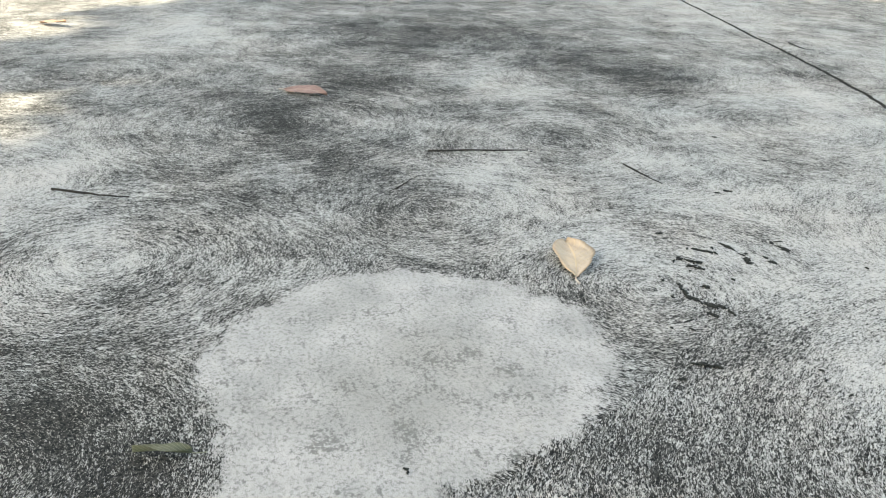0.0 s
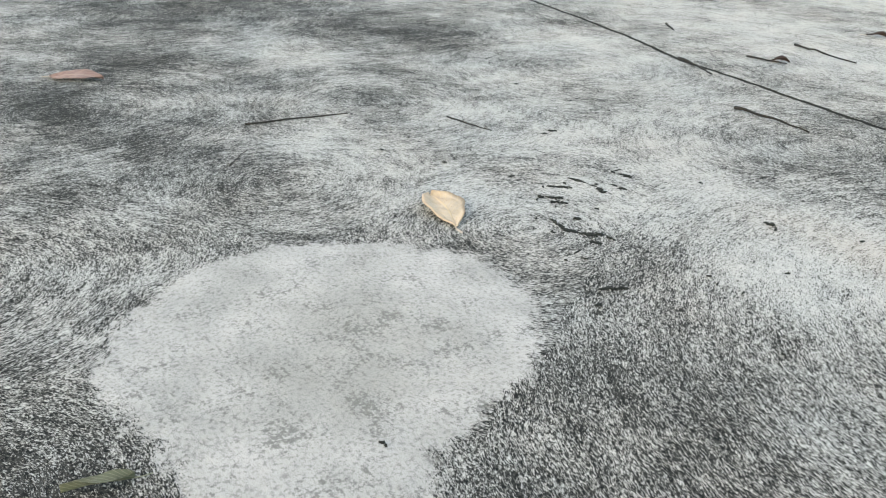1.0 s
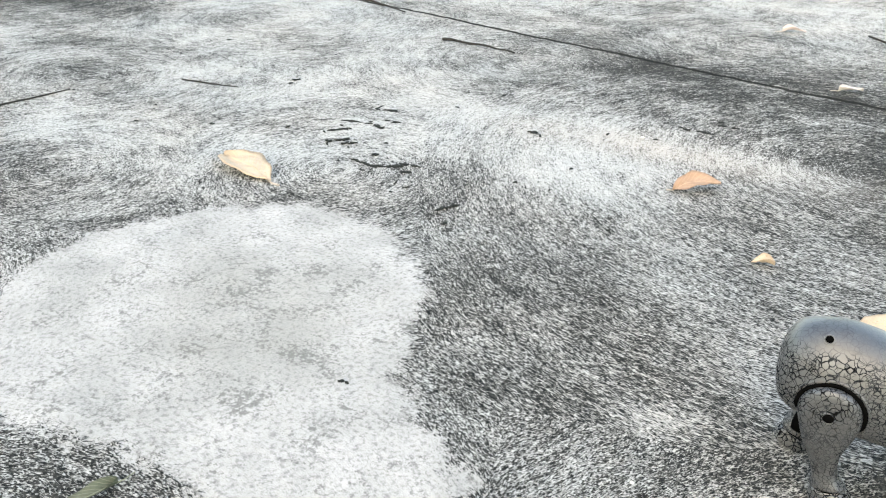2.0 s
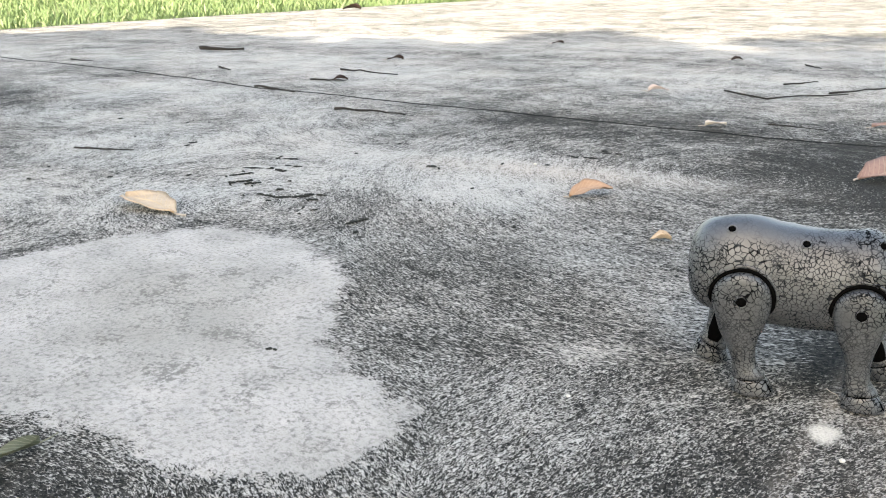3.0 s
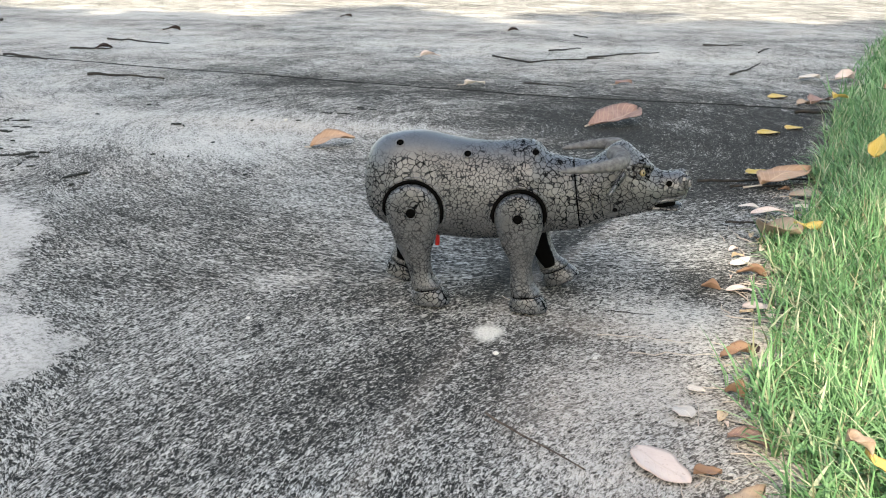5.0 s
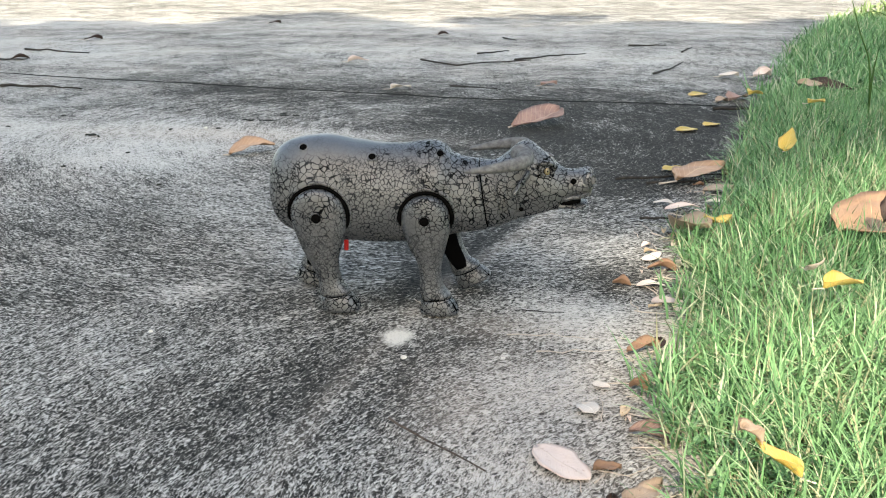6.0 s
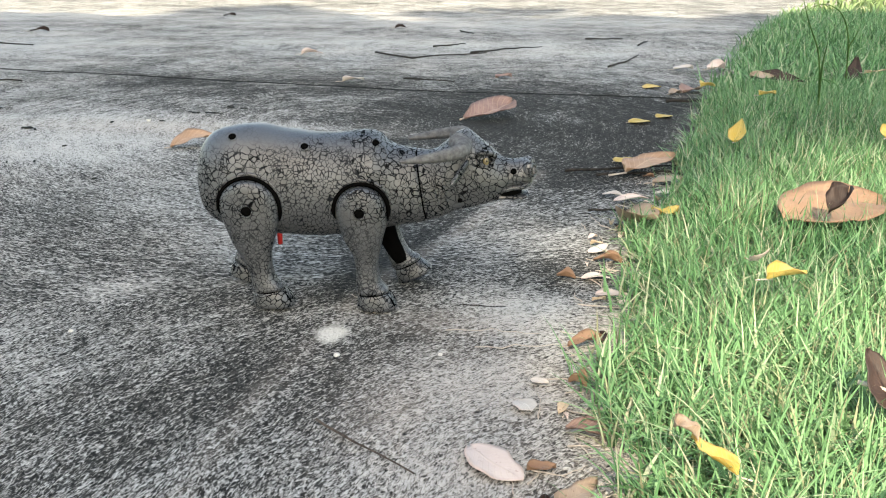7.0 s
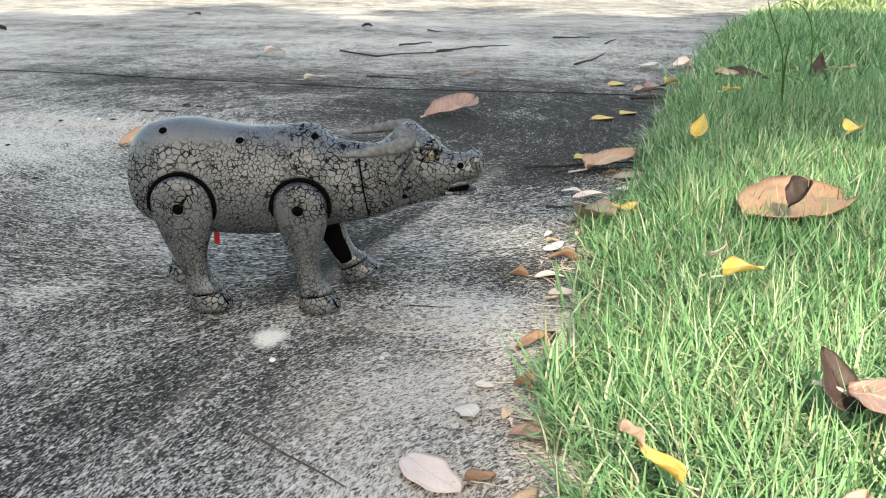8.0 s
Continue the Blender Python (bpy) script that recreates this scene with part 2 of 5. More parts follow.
def crackle_material():
    """Worn grey paint that has crazed over black plastic."""
    n = Nodes("crackled_grey_plastic")
    obj = n.coords("Object")
    moved = obj
    for scale, much in ((60.0, 0.0070), (240.0, 0.0022)):
        warp = n.add("ShaderNodeTexNoise", Scale=scale, Detail=2.0)
        n.tree.links.new(obj, warp.inputs["Vector"])
        moved = n.vector("MULTIPLY_ADD", warp.outputs[1], (much, much, much), moved)
    lines = []
    for scale, narrow, wide in ((255.0, 0.004, 0.082), (360.0, 0.006, 0.100)):
        vor = n.add("ShaderNodeTexVoronoi", Scale=scale)
        vor.feature = "DISTANCE_TO_EDGE"
        n.tree.links.new(moved, vor.inputs["Vector"])
        uneven = n.math("ADD", vor.outputs["Distance"], n.math("ADD", n.math("MULTIPLY", n.math("SUBTRACT", n.noise(obj, 900.0, 2.0), 0.5), 0.06), n.math("MULTIPLY", n.math("SUBTRACT", n.noise(obj, 110.0, 2.0), 0.5), 0.16)))
        lines.append(n.remap(uneven, narrow, wide, 1.0, 0.0))
    place = n.add("ShaderNodeSeparateXYZ", Vector=obj)
    along, height_z = place.outputs[0], place.outputs[2]
    drift = n.math("MULTIPLY_ADD", n.math("SUBTRACT", n.noise(obj, 30.0, 2.0), 0.5), 0.07, along)
    coarse = n.remap(n.math("ABSOLUTE", n.math("SUBTRACT", drift, 0.074)), 0.020, 0.032)
    coarse = n.math("MULTIPLY", coarse, n.remap(height_z, 0.052, 0.066, 0.35, 1.0))
    coarse = n.math("MAXIMUM", coarse, n.remap(height_z, 0.018, 0.012))
    hair = n.math("MULTIPLY", lines[1], n.remap(n.noise(obj, 130.0, 2.0), 0.45, 0.60, 0.0, 0.5))
    fine = n.math("MULTIPLY", lines[1], n.math("MULTIPLY", n.math("SUBTRACT", 1.0, coarse), 0.75))
    crack = n.math("MAXIMUM", n.math("MULTIPLY", lines[0], coarse), n.math("MAXIMUM", fine, hair))
    fade = n.remap(n.noise(obj, 42.0, 3.0), 0.32, 0.50, 0.35, 1.0)
    lifted = n.math("SUBTRACT", n.math("MULTIPLY_ADD", n.math("SUBTRACT", n.noise(obj, 35.0, 3.0), 0.5), 0.03, height_z), n.remap(along, 0.05, 0.11, 0.0, 0.016))
    crack = n.math("MULTIPLY", n.math("MULTIPLY", crack, n.math("MULTIPLY", fade, n.remap(along, 0.198, 0.212, 1.0, 0.6))), n.remap(lifted, 0.100, 0.110, 1.0, 0.12), clamp=True)
    dirt = n.noise(obj, 60.0, 4.0)
    grain = n.noise(obj, 800.0, 3.0)
    col = n.mix(n.remap(dirt, 0.35, 0.7), (0.028, 0.031, 0.037), (0.053, 0.058, 0.066))
    col = n.mix(n.remap(grain, 0.45, 0.75, 0.0, 0.6), col, (0.056, 0.059, 0.064))
    col = n.mix(crack, col, (0.0030, 0.0030, 0.0030))
    height = n.math("SUBTRACT", n.math("MULTIPLY", grain, 0.22), crack)
    n.feed(n.bsdf.inputs["Coat Weight"], n.remap(crack, 0.0, 0.3, 1.0, 0.0))
    n.bsdf.inputs["Coat Roughness"].default_value = 0.50
    n.bsdf.inputs["Coat IOR"].default_value = 1.62
    return n.surface(col, n.remap(crack, 0.0, 1.0, 0.40, 0.9), n.bump(height, 0.5, 0.0007), n.remap(crack, 0.0, 0.5, 0.6, 0.0), n.remap(crack, 0.0, 0.6, 0.12, 0.0))


def plain_material(name, colour, rough, specular=0.4, metallic=0.0, scale=200.0):
    n = Nodes(name)
    g = n.noise(n.coords("Object"), scale, 3.0)
    dim = tuple(c * 0.75 for c in colour)
    return n.surface(n.mix(g, colour, dim), rough, None, specular, metallic)


M_CONCRETE = concrete_material()
M_SOIL = soil_material()
M_GRASS = grass_material("grass_blades", (0.024, 0.082, 0.030), (0.088, 0.232, 0.086), (0.220, 0.375, 0.190), (0.44, 0.45, 0.32))
M_LAWN = grass_material("lawn_blades", (0.12, 0.19, 0.075), (0.17, 0.25, 0.10), (0.24, 0.31, 0.15), (0.32, 0.33, 0.20))
M_THATCH = grass_material("dry_grass_blades", (0.15, 0.14, 0.08), (0.25, 0.25, 0.15), (0.33, 0.36, 0.22), (0.44, 0.41, 0.31))
M_TAN = leaf_material("tan_leaf", (0.54, 0.41, 0.29), (0.60, 0.49, 0.37), (0.34, 0.19, 0.09), (0.70, 0.54, 0.33))
M_ORANGE = leaf_material("orange_brown_leaf", (0.40, 0.245, 0.155), (0.47, 0.31, 0.215), (0.26, 0.12, 0.06), (0.60, 0.42, 0.28))
M_BROWN = leaf_material("pink_brown_leaf", (0.25, 0.155, 0.13), (0.34, 0.22, 0.185), (0.12, 0.065, 0.05), (0.46, 0.33, 0.26))
M_RUST = leaf_material("rust_brown_leaf", (0.26, 0.15, 0.095), (0.33, 0.20, 0.13), (0.13, 0.07, 0.045), (0.25, 0.145, 0.085))
M_DULL = leaf_material("dull_tan_leaf", (0.33, 0.245, 0.185), (0.40, 0.31, 0.245), (0.19, 0.115, 0.07), (0.44, 0.34, 0.25))
M_COPPER = leaf_material("copper_brown_leaf", (0.27, 0.165, 0.105), (0.33, 0.21, 0.14), (0.18, 0.095, 0.055), (0.35, 0.22, 0.14))
M_DARK = leaf_material("dark_brown_leaf", (0.026, 0.015, 0.012), (0.050, 0.028, 0.021), (0.012, 0.008, 0.007), (0.06, 0.035, 0.025), 0.6, 0.04)
M_PALE = leaf_material("pale_pink_leaf", (0.66, 0.54, 0.49), (0.70, 0.59, 0.54), (0.45, 0.30, 0.24), (0.68, 0.56, 0.48), 0.55)
M_WHITE = leaf_material("bleached_petal", (0.58, 0.52, 0.47), (0.63, 0.57, 0.52), (0.55, 0.45, 0.38), (0.76, 0.72, 0.66), 0.5)
M_YELLOW = leaf_material("yellow_leaf", (0.56, 0.40, 0.09), (0.62, 0.49, 0.18), (0.38, 0.22, 0.08), (0.68, 0.52, 0.18), 0.5, 0.25)
M_AMBER = leaf_material("amber_leaf", (0.50, 0.32, 0.07), (0.55, 0.40, 0.14), (0.40, 0.24, 0.14), (0.62, 0.42, 0.16), 0.5, 0.2)
M_GREENLEAF = leaf_material("faded_green_leaf", (0.10, 0.112, 0.068), (0.18, 0.188, 0.125), (0.05, 0.052, 0.035), (0.36, 0.37, 0.27))
M_TWIG = bark_material("dark_twig", (0.012, 0.011, 0.010), (0.040, 0.035, 0.031), 180.0)
M_LICHEN = bark_material("black_lichen", (0.006, 0.007, 0.006), (0.030, 0.032, 0.028), 400.0)
M_STRAW = bark_material("dry_straw", (0.36, 0.30, 0.25), (0.52, 0.46, 0.40), 220.0)
M_DRYTWIG = bark_material("brown_twig", (0.035, 0.025, 0.021), (0.11, 0.085, 0.07), 260.0)
M_BARK = bark_material("tree_bark", (0.055, 0.050, 0.035), (0.15, 0.135, 0.10), 9.0)
M_CROWN = grass_material("tree_leaves", (0.035, 0.085, 0.022), (0.05, 0.12, 0.03), (0.09, 0.17, 0.045), (0.12, 0.16, 0.05))
M_BOARD = bark_material("weathered_board", (0.36, 0.36, 0.34), (0.50, 0.50, 0.48), 6.0)
M_POST = bark_material("painted_post", (0.60, 0.61, 0.60), (0.74, 0.74, 0.72), 8.0)
M_RUBBER = plain_material("black_rubber", (0.02, 0.02, 0.02), 0.7)
M_STEEL = plain_material("steel", (0.55, 0.56, 0.58), 0.3, 0.5, 1.0)
M_BLUEPAINT = plain_material("blue_paint", (0.05, 0.10, 0.22), 0.35)
M_SKIN = crackle_material()
M_HORN = bark_material("horn_grey_plastic", (0.060, 0.061, 0.065), (0.150, 0.152, 0.156), 240.0)
# near-black painted in for the shade inside holes and gaps; pupils too
M_HOLE = plain_material("recess_shade_and_pupil", (0.002, 0.002, 0.002), 0.9, 0.02)
M_EYE = plain_material("amber_eye", (0.13, 0.105, 0.055), 0.25, 0.6)
M_RED = plain_material("red_plastic", (0.62, 0.03, 0.03), 0.35)
M_STONE = bark_material("pale_stone", (0.50, 0.48, 0.44), (0.72, 0.70, 0.66), 300.0)


# ---- mesh helpers ----
def part(name, bm, material, parent=None, label="", smooth=True):
    """Links a bmesh as one mesh object, under parent if there is one."""
    me = bpy.data.meshes.new(name)
    bm.normal_update()
    bm.to_mesh(me)
    bm.free()
    for mat in material if isinstance(material, (list, tuple)) else [material]:
        me.materials.append(mat)
    if smooth:
        me.polygons.foreach_set("use_smooth", [True] * len(me.polygons))
    ob = new(name, me)
    if parent is not None:
        ob.parent = parent
    if label:
        ob["label"] = label
    return ob


def root(name, at=(0, 0, 0), turn=0.0):
    ob = new(name)
    ob.matrix_basis = pose(*at, 0, 0, turn)
    ob.empty_display_size = 0.05
    return ob


def loft(bm, rings, mat=0, ends=True):
    """A skin over rings of equal count."""
    rows = [[bm.verts.new(p) for p in ring] for ring in rings]
    count = len(rows[0])
    for a, b in zip(rows, rows[1:]):
        for i in range(count):
            j = (i + 1) % count
            f = bm.faces.new((a[i], a[j], b[j], b[i]))
            f.material_index = mat
    if ends:
        for row in (list(reversed(rows[0])), rows[-1]):
            bm.faces.new(row).material_index = mat
    return rows


def smooth_rows(rows, steps):
    """Catmull-Rom between rows of numbers."""
    rows = np.array(rows, float)
    padded = np.vstack([2 * rows[0] - rows[1], rows, 2 * rows[-1] - rows[-2]])
    out = []
    for i in range(1, len(padded) - 2):
        p0, p1, p2, p3 = padded[i - 1:i + 3]
        for k in range(steps):
            t = k / steps
            out.append(0.5 * (2 * p1 + (p2 - p0) * t + (2 * p0 - 5 * p1 + 4 * p2 - p3) * t * t + (3 * p1 - p0 - 3 * p2 + p3) * t ** 3))
    out.append(rows[-1])
    return out


def tube(bm, points, radii, sides=7, mat=0):
    """A round bar along points, with a radius at each."""
    points = [Vector(p) for p in points]
    rings = []
    up = Vector((0.13, 0.21, 1)).normalized()
    for i, p in enumerate(points):
        way = (points[min(i + 1, len(points) - 1)] - points[max(i - 1, 0)]).normalized()
        a = way.cross(up)
        if a.length < 1e-4:
            a = way.cross(Vector((1, 0, 0)))
        a.normalize()
        b = way.cross(a)
        rings.append([p + (a * math.cos(k * math.tau / sides) + b * math.sin(k * math.tau / sides)) * radii[i] for k in range(sides)])
    loft(bm, rings, mat)


def box(bm, centre, size, mat=0):
    made = bmesh.ops.create_cube(bm, size=1.0, matrix=Matrix.Translation(centre) @ Matrix.Diagonal((*size, 1)))
    for f in {f for v in made["verts"] for f in v.link_faces}:
        f.material_index = mat


# ---- the large structure ----
RIGHT_EDGE = [(-9.0, 0.35), (-3.0, 0.22), (-1.0, 0.17), (-0.30, 0.178), (-0.145, 0.183), (-0.06, 0.187), (0.046, 0.203), (0.20, 0.232), (0.36, 0.292),
              (0.68, 0.375), (1.20, 0.515), (2.25, 0.845), (3.97, 1.52), (6.0, 2.6), (8.0, 4.6), (9.0, 7.0), (10.0, 12.0), (11.0, 16.0)]
LEFT_EDGE = [(-9.0, -4.2), (-3.0, -4.0), (1.0, -3.85), (2.5, -3.7), (3.6, -3.45), (5.4, -2.95), (7.4, -2.3), (8.2, -1.2), (8.6, -0.4), (9.0, 0.6), (9.4, 3.0), (10.0, 10.0), (11.0, 15.0)]


def edge_at(table, y):
    return np.interp(y, [a for a, b in table], [b for a, b in table])


def joint_y(x):
    return np.interp(x, [-4.5, -3.26, -2.1, -1.6, -1.3, -0.9, -0.58, -0.27, 0.0, 0.3, 3.0], [1.95, 1.69, 1.44, 1.325, 1.220, 1.157, 1.097, 1.037, 1.010, 0.992, 0.85])


# soft stains and painted sun dapples: x, y, reach along x, reach along y
DARK_STAINS = [(-1.56, -0.12, 0.24, 0.13), (-1.82, 0.10, 0.17, 0.12), (-0.55, -0.33, 0.13, 0.09),
               (-1.90, 0.80, 0.30, 0.20), (-2.45, 0.45, 0.30, 0.35), (-1.28, 0.00, 0.10, 0.07), (-0.30, 1.02, 0.50, 0.14),
               (0.05, 0.66, 0.26, 0.17), (0.02, 0.13, 0.06, 0.07), (0.20, 0.93, 0.35, 0.22),
               (0.06, 0.02, 0.05, 0.035), (-0.42, -0.25, 0.12, 0.05), (0.30, 0.80, 0.15, 0.2),
               (0.17, 0.48, 0.12, 0.12), (0.22, 0.62, 0.15, 0.20), (0.00, 0.23, 0.06, 0.12), (0.16, 0.13, 0.05, 0.04), (0.03, 0.10, 0.05, 0.035)]
# those round (-2.6, -0.3), (-2.4, -0.5) and (-1.2, -0.5) paint sun dapples
LIGHT_STAINS_AND_DAPPLES = [(-2.62, -0.33, 0.45, 0.24), (-1.2, 1.60, 0.6, 0.30), (-1.22, -0.50, 0.30, 0.12), (-0.90, -0.36, 0.12, 0.09), (-0.98, 0.72, 0.28, 0.17), (-0.45, 0.47, 0.17, 0.08),
                (-1.33, 0.73, 0.20, 0.10), (-2.9, 1.7, 0.5, 0.4), (-1.05, 0.25, 0.15, 0.09), (-0.72, 0.62, 0.26, 0.10), (-0.88, 0.20, 0.12, 0.06),
                (-0.17, 0.06, 0.03, 0.02), (-1.80, 0.45, 0.3, 0.1), (-0.38, 0.64, 0.20, 0.06), (0.12, 0.05, 0.05, 0.04),
                (0.10, -0.06, 0.07, 0.07), (0.08, -0.14, 0.07, 0.05), (0.11, 0.02, 0.07, 0.035), (-0.10, 1.75, 0.7, 0.25), (-1.7, 1.75, 0.8, 0.35), (-0.2, 2.6, 1.2, 0.35), (-1.7, 2.5, 0.8, 0.3),
                (-2.40, -0.48, 0.22, 0.12), (-1.47, -0.31, 0.07, 0.10), (-1.03, 0.58, 0.24, 0.12), (-1.52, 1.10, 0.40, 0.18),
                (-1.09, 0.97, 0.30, 0.12), (-0.72, 0.49, 0.17, 0.08), (-0.47, 0.46, 0.08, 0.05), (-1.0, 0.82, 0.2, 0.12), (-0.42, 0.55, 0.20, 0.055), (-0.16, 0.64, 0.16, 0.05), (-0.80, 0.33, 0.12, 0.07)]
SKIM_EDGE = [(-0.60, -0.215), (-0.69, -0.165), (-0.768, -0.085), (-0.795, 0.03), (-0.72, 0.165), (-0.635, 0.228), (-0.53, 0.216), (-0.455, 0.170),
             (-0.405, 0.105), (-0.385, 0.04), (-0.362, -0.002), (-0.300, -0.045), (-0.250, -0.078), (-0.240, -0.110), (-0.262, -0.160), (-0.300, -0.190),
             (-0.350, -0.204), (-0.420, -0.185), (-0.480, -0.190)]
def soft_sum(x, y, blobs):
    total = np.zeros_like(x)
    for cx, cy, rx, ry in blobs:
        total = np.maximum(total, np.exp(-(((x - cx) / rx) ** 2 + ((y - cy) / ry) ** 2)))
    return total


def inside_distance(x, y, outline):
    """Metres inside (+) or outside (-) a closed outline."""
    best = np.full_like(x, 1e9)
    odd = np.zeros(x.shape, bool)
    for (ax, ay), (bx, by) in zip(outline, outline[1:] + outline[:1]):
        dx, dy = bx - ax, by - ay
        t = np.clip(((x - ax) * dx + (y - ay) * dy) / (dx * dx + dy * dy), 0, 1)
        best = np.minimum(best, np.hypot(x - ax - t * dx, y - ay - t * dy))
        cross = (ay > y) != (by > y)
        at = ax + (y - ay) / (dy if abs(dy) > 1e-9 else 1e-9) * dx
        odd ^= cross & (x < at)
    return np.where(odd, best, -best)


def graded(stops):
    """Coordinates with the step given between stops."""
    out = []
    for (a, b, step) in stops:
        out.extend(np.linspace(a, b, max(2, round((b - a) / step) + 1))[:-1])
    out.append(stops[-1][1])
    return np.array(out)


def build_pavement():
    near = 1.05
    ys = graded([(-2.6, -2, 0.3), (-2, -0.6, 0.1), (-0.6, 1.0432, 0.0125), (1.0432, 1.0445, 0.0013), (1.0445, 1.0465, 0.002), (1.0465, 1.0535, 0.007),
                 (1.0535, 1.0555, 0.002), (1.0555, 1.0568, 0.0013), (1.0568, 2.2, 0.022), (2.2, 11.0, 0.2)])
    s = graded([(0.0, 0.15, 0.02), (0.15, 0.40, 0.006), (0.40, 0.76, 0.0035), (0.76, 0.90, 0.0020), (0.90, 1.0, 0.0011)])
    y0, ss = np.meshgrid(ys, s, indexing="ij")
    left, right = edge_at(LEFT_EDGE, y0), edge_at(RIGHT_EDGE, y0)
    x = left + (right - left) * ss
    y = y0 + (joint_y(x) - near) * np.exp(-((y0 - near) / 0.45) ** 2)
    groove = np.abs(y0 - near) < 0.004
    ragged = 0.0016 * np.sin(x * 61 + 2.0 * np.sin(x * 17)) + 0.0012 * np.sin(x * 143)
    y = np.where(np.abs(y0 - near) < 0.007, y + ragged, y)
    ridge_x = np.interp(y, [-0.19, -0.07, 0.10, 0.22, 0.43], [-0.038, -0.026, 0.016, 0.065, 0.136])
    on = (y > -0.25) & (y < 0.47)
    ridge = np.where(on, np.exp(-((x - ridge_x) / 0.007) ** 2), 0)
    z = 0.0008 * np.sin(x * 9 + y * 5) + 0.0006 * np.sin(y * 23 - x * 11) + ridge * 0.0012
    z = np.where(groove, -0.012, z - 0.0015)
    skim = inside_distance(x, y, SKIM_EDGE)
    z = z + 0.0012 * np.clip(skim / 0.02 + 0.5, 0, 1)
    rows, cols = x.shape
    verts = np.stack([x, y, z], -1).reshape(-1, 3)
    index = np.arange(rows * cols).reshape(rows, cols)
    quads = np.stack([index[:-1, :-1], index[:-1, 1:], index[1:, 1:], index[1:, :-1]], -1).reshape(-1, 4)
    # thickness along the long edges
    low = verts.copy()
    low[:, 2] = -0.10
    rim = list(index[:, 0]) + list(index[-1, :]) + list(index[::-1, -1]) + list(index[0, ::-1])
    base = len(verts)
    skirt = low[rim]
    sides = [(rim[i], rim[i + 1], base + i + 1, base + i) for i in range(len(rim) - 1)]
    verts = np.vstack([verts, skirt])
    me = bpy.data.meshes.new("pavement")
    me.from_pydata(verts.tolist(), [], quads.tolist() + sides)
    me.materials.append(M_CONCRETE)
    X, Y = verts[:, 0], verts[:, 1]
    dark, light = soft_sum(X, Y, DARK_STAINS), soft_sum(X, Y, LIGHT_STAINS_AND_DAPPLES)
    mildew = 0.55 + 0.46 * dark - 0.46 * light
    mildew = mildew + 0.07 * soft_sum(X, Y, [(-0.05, -0.05, 0.30, 0.22)]) + 0.22 * soft_sum(X, Y, [(0.02, -0.09, 0.12, 0.11)]) + 0.36 * soft_sum(X, Y, [(0.14, 0.80, 0.34, 0.28)]) + 0.09 * soft_sum(X, Y, [(-0.26, 0.12, 0.16, 0.11)])
    skim_all = inside_distance(X, Y, SKIM_EDGE)
    worn = soft_sum(X, Y, [(-0.50, -0.03, 0.10, 0.10), (-0.55, 0.03, 0.12, 0.08)])
    edge = edge_at(RIGHT_EDGE, Y)
    sand = np.exp(-(np.clip(edge - X, 0, 9) / 0.03) ** 2) * np.where(Y < 0.06, 0.9, np.where(Y < 0.5, 0.2, 0.15))
    sand = np.maximum(sand, 0.45 * soft_sum(X, Y, [(0.10, 0.025, 0.06, 0.022), (0.11, -0.06, 0.06, 0.06), (0.10, -0.14, 0.05, 0.04), (0.06, -0.09, 0.03, 0.05),
                                            (-0.36, 0.63, 0.22, 0.05)]))
    ridge_X = np.interp(Y, [-0.19, -0.07, 0.10, 0.22, 0.43], [-0.038, -0.026, 0.016, 0.065, 0.136])
    sand = np.maximum(sand, np.where((Y > -0.2) & (Y < 0.45), np.where(Y < 0.03, 0.12, 0.2) * np.exp(-((X - ridge_X - 0.006) / 0.008) ** 2), 0))
    pour = np.clip((X - ridge_X) / 0.012, 0, 1) * np.exp(-np.clip(X - ridge_X, 0, 9) / 0.05) * np.exp(-((Y - 0.02) / 0.20) ** 4)
    mildew = mildew - 0.20 * pour
    # darker strip along the left of the ridge
    ridge_strip = np.where((Y > 0.04) & (Y < 0.38), np.exp(-((X - ridge_X + 0.016) / 0.014) ** 2), 0)
    mildew = mildew + 0.30 * ridge_strip
    chalk = soft_sum(X, Y, [(0.003, 0.0, 0.0112, 0.014), (-0.315, -0.30, 0.03, 0.02)])
    dirt = np.zeros_like(X)
    dirt[:rows * cols][(np.abs(y0 - near) < 0.0058).ravel()] = 3.5
    for name, values in (("mildew", mildew), ("patch", skim_all), ("skimstain", worn), ("sand", sand), ("chalk", chalk), ("joint", dirt)):
        me.attributes.new(name, "FLOAT", "POINT").data.foreach_set("value", np.asarray(values, np.float32))
    me.polygons.foreach_set("use_smooth", [True] * len(me.polygons))
    me.update()
    ob = new("pavement", me)
    return tagged(ob, "grey brushed concrete driveway, mildew-stained, with a lighter oval cement patch", "driveway", kind="structure")


build_pavement()


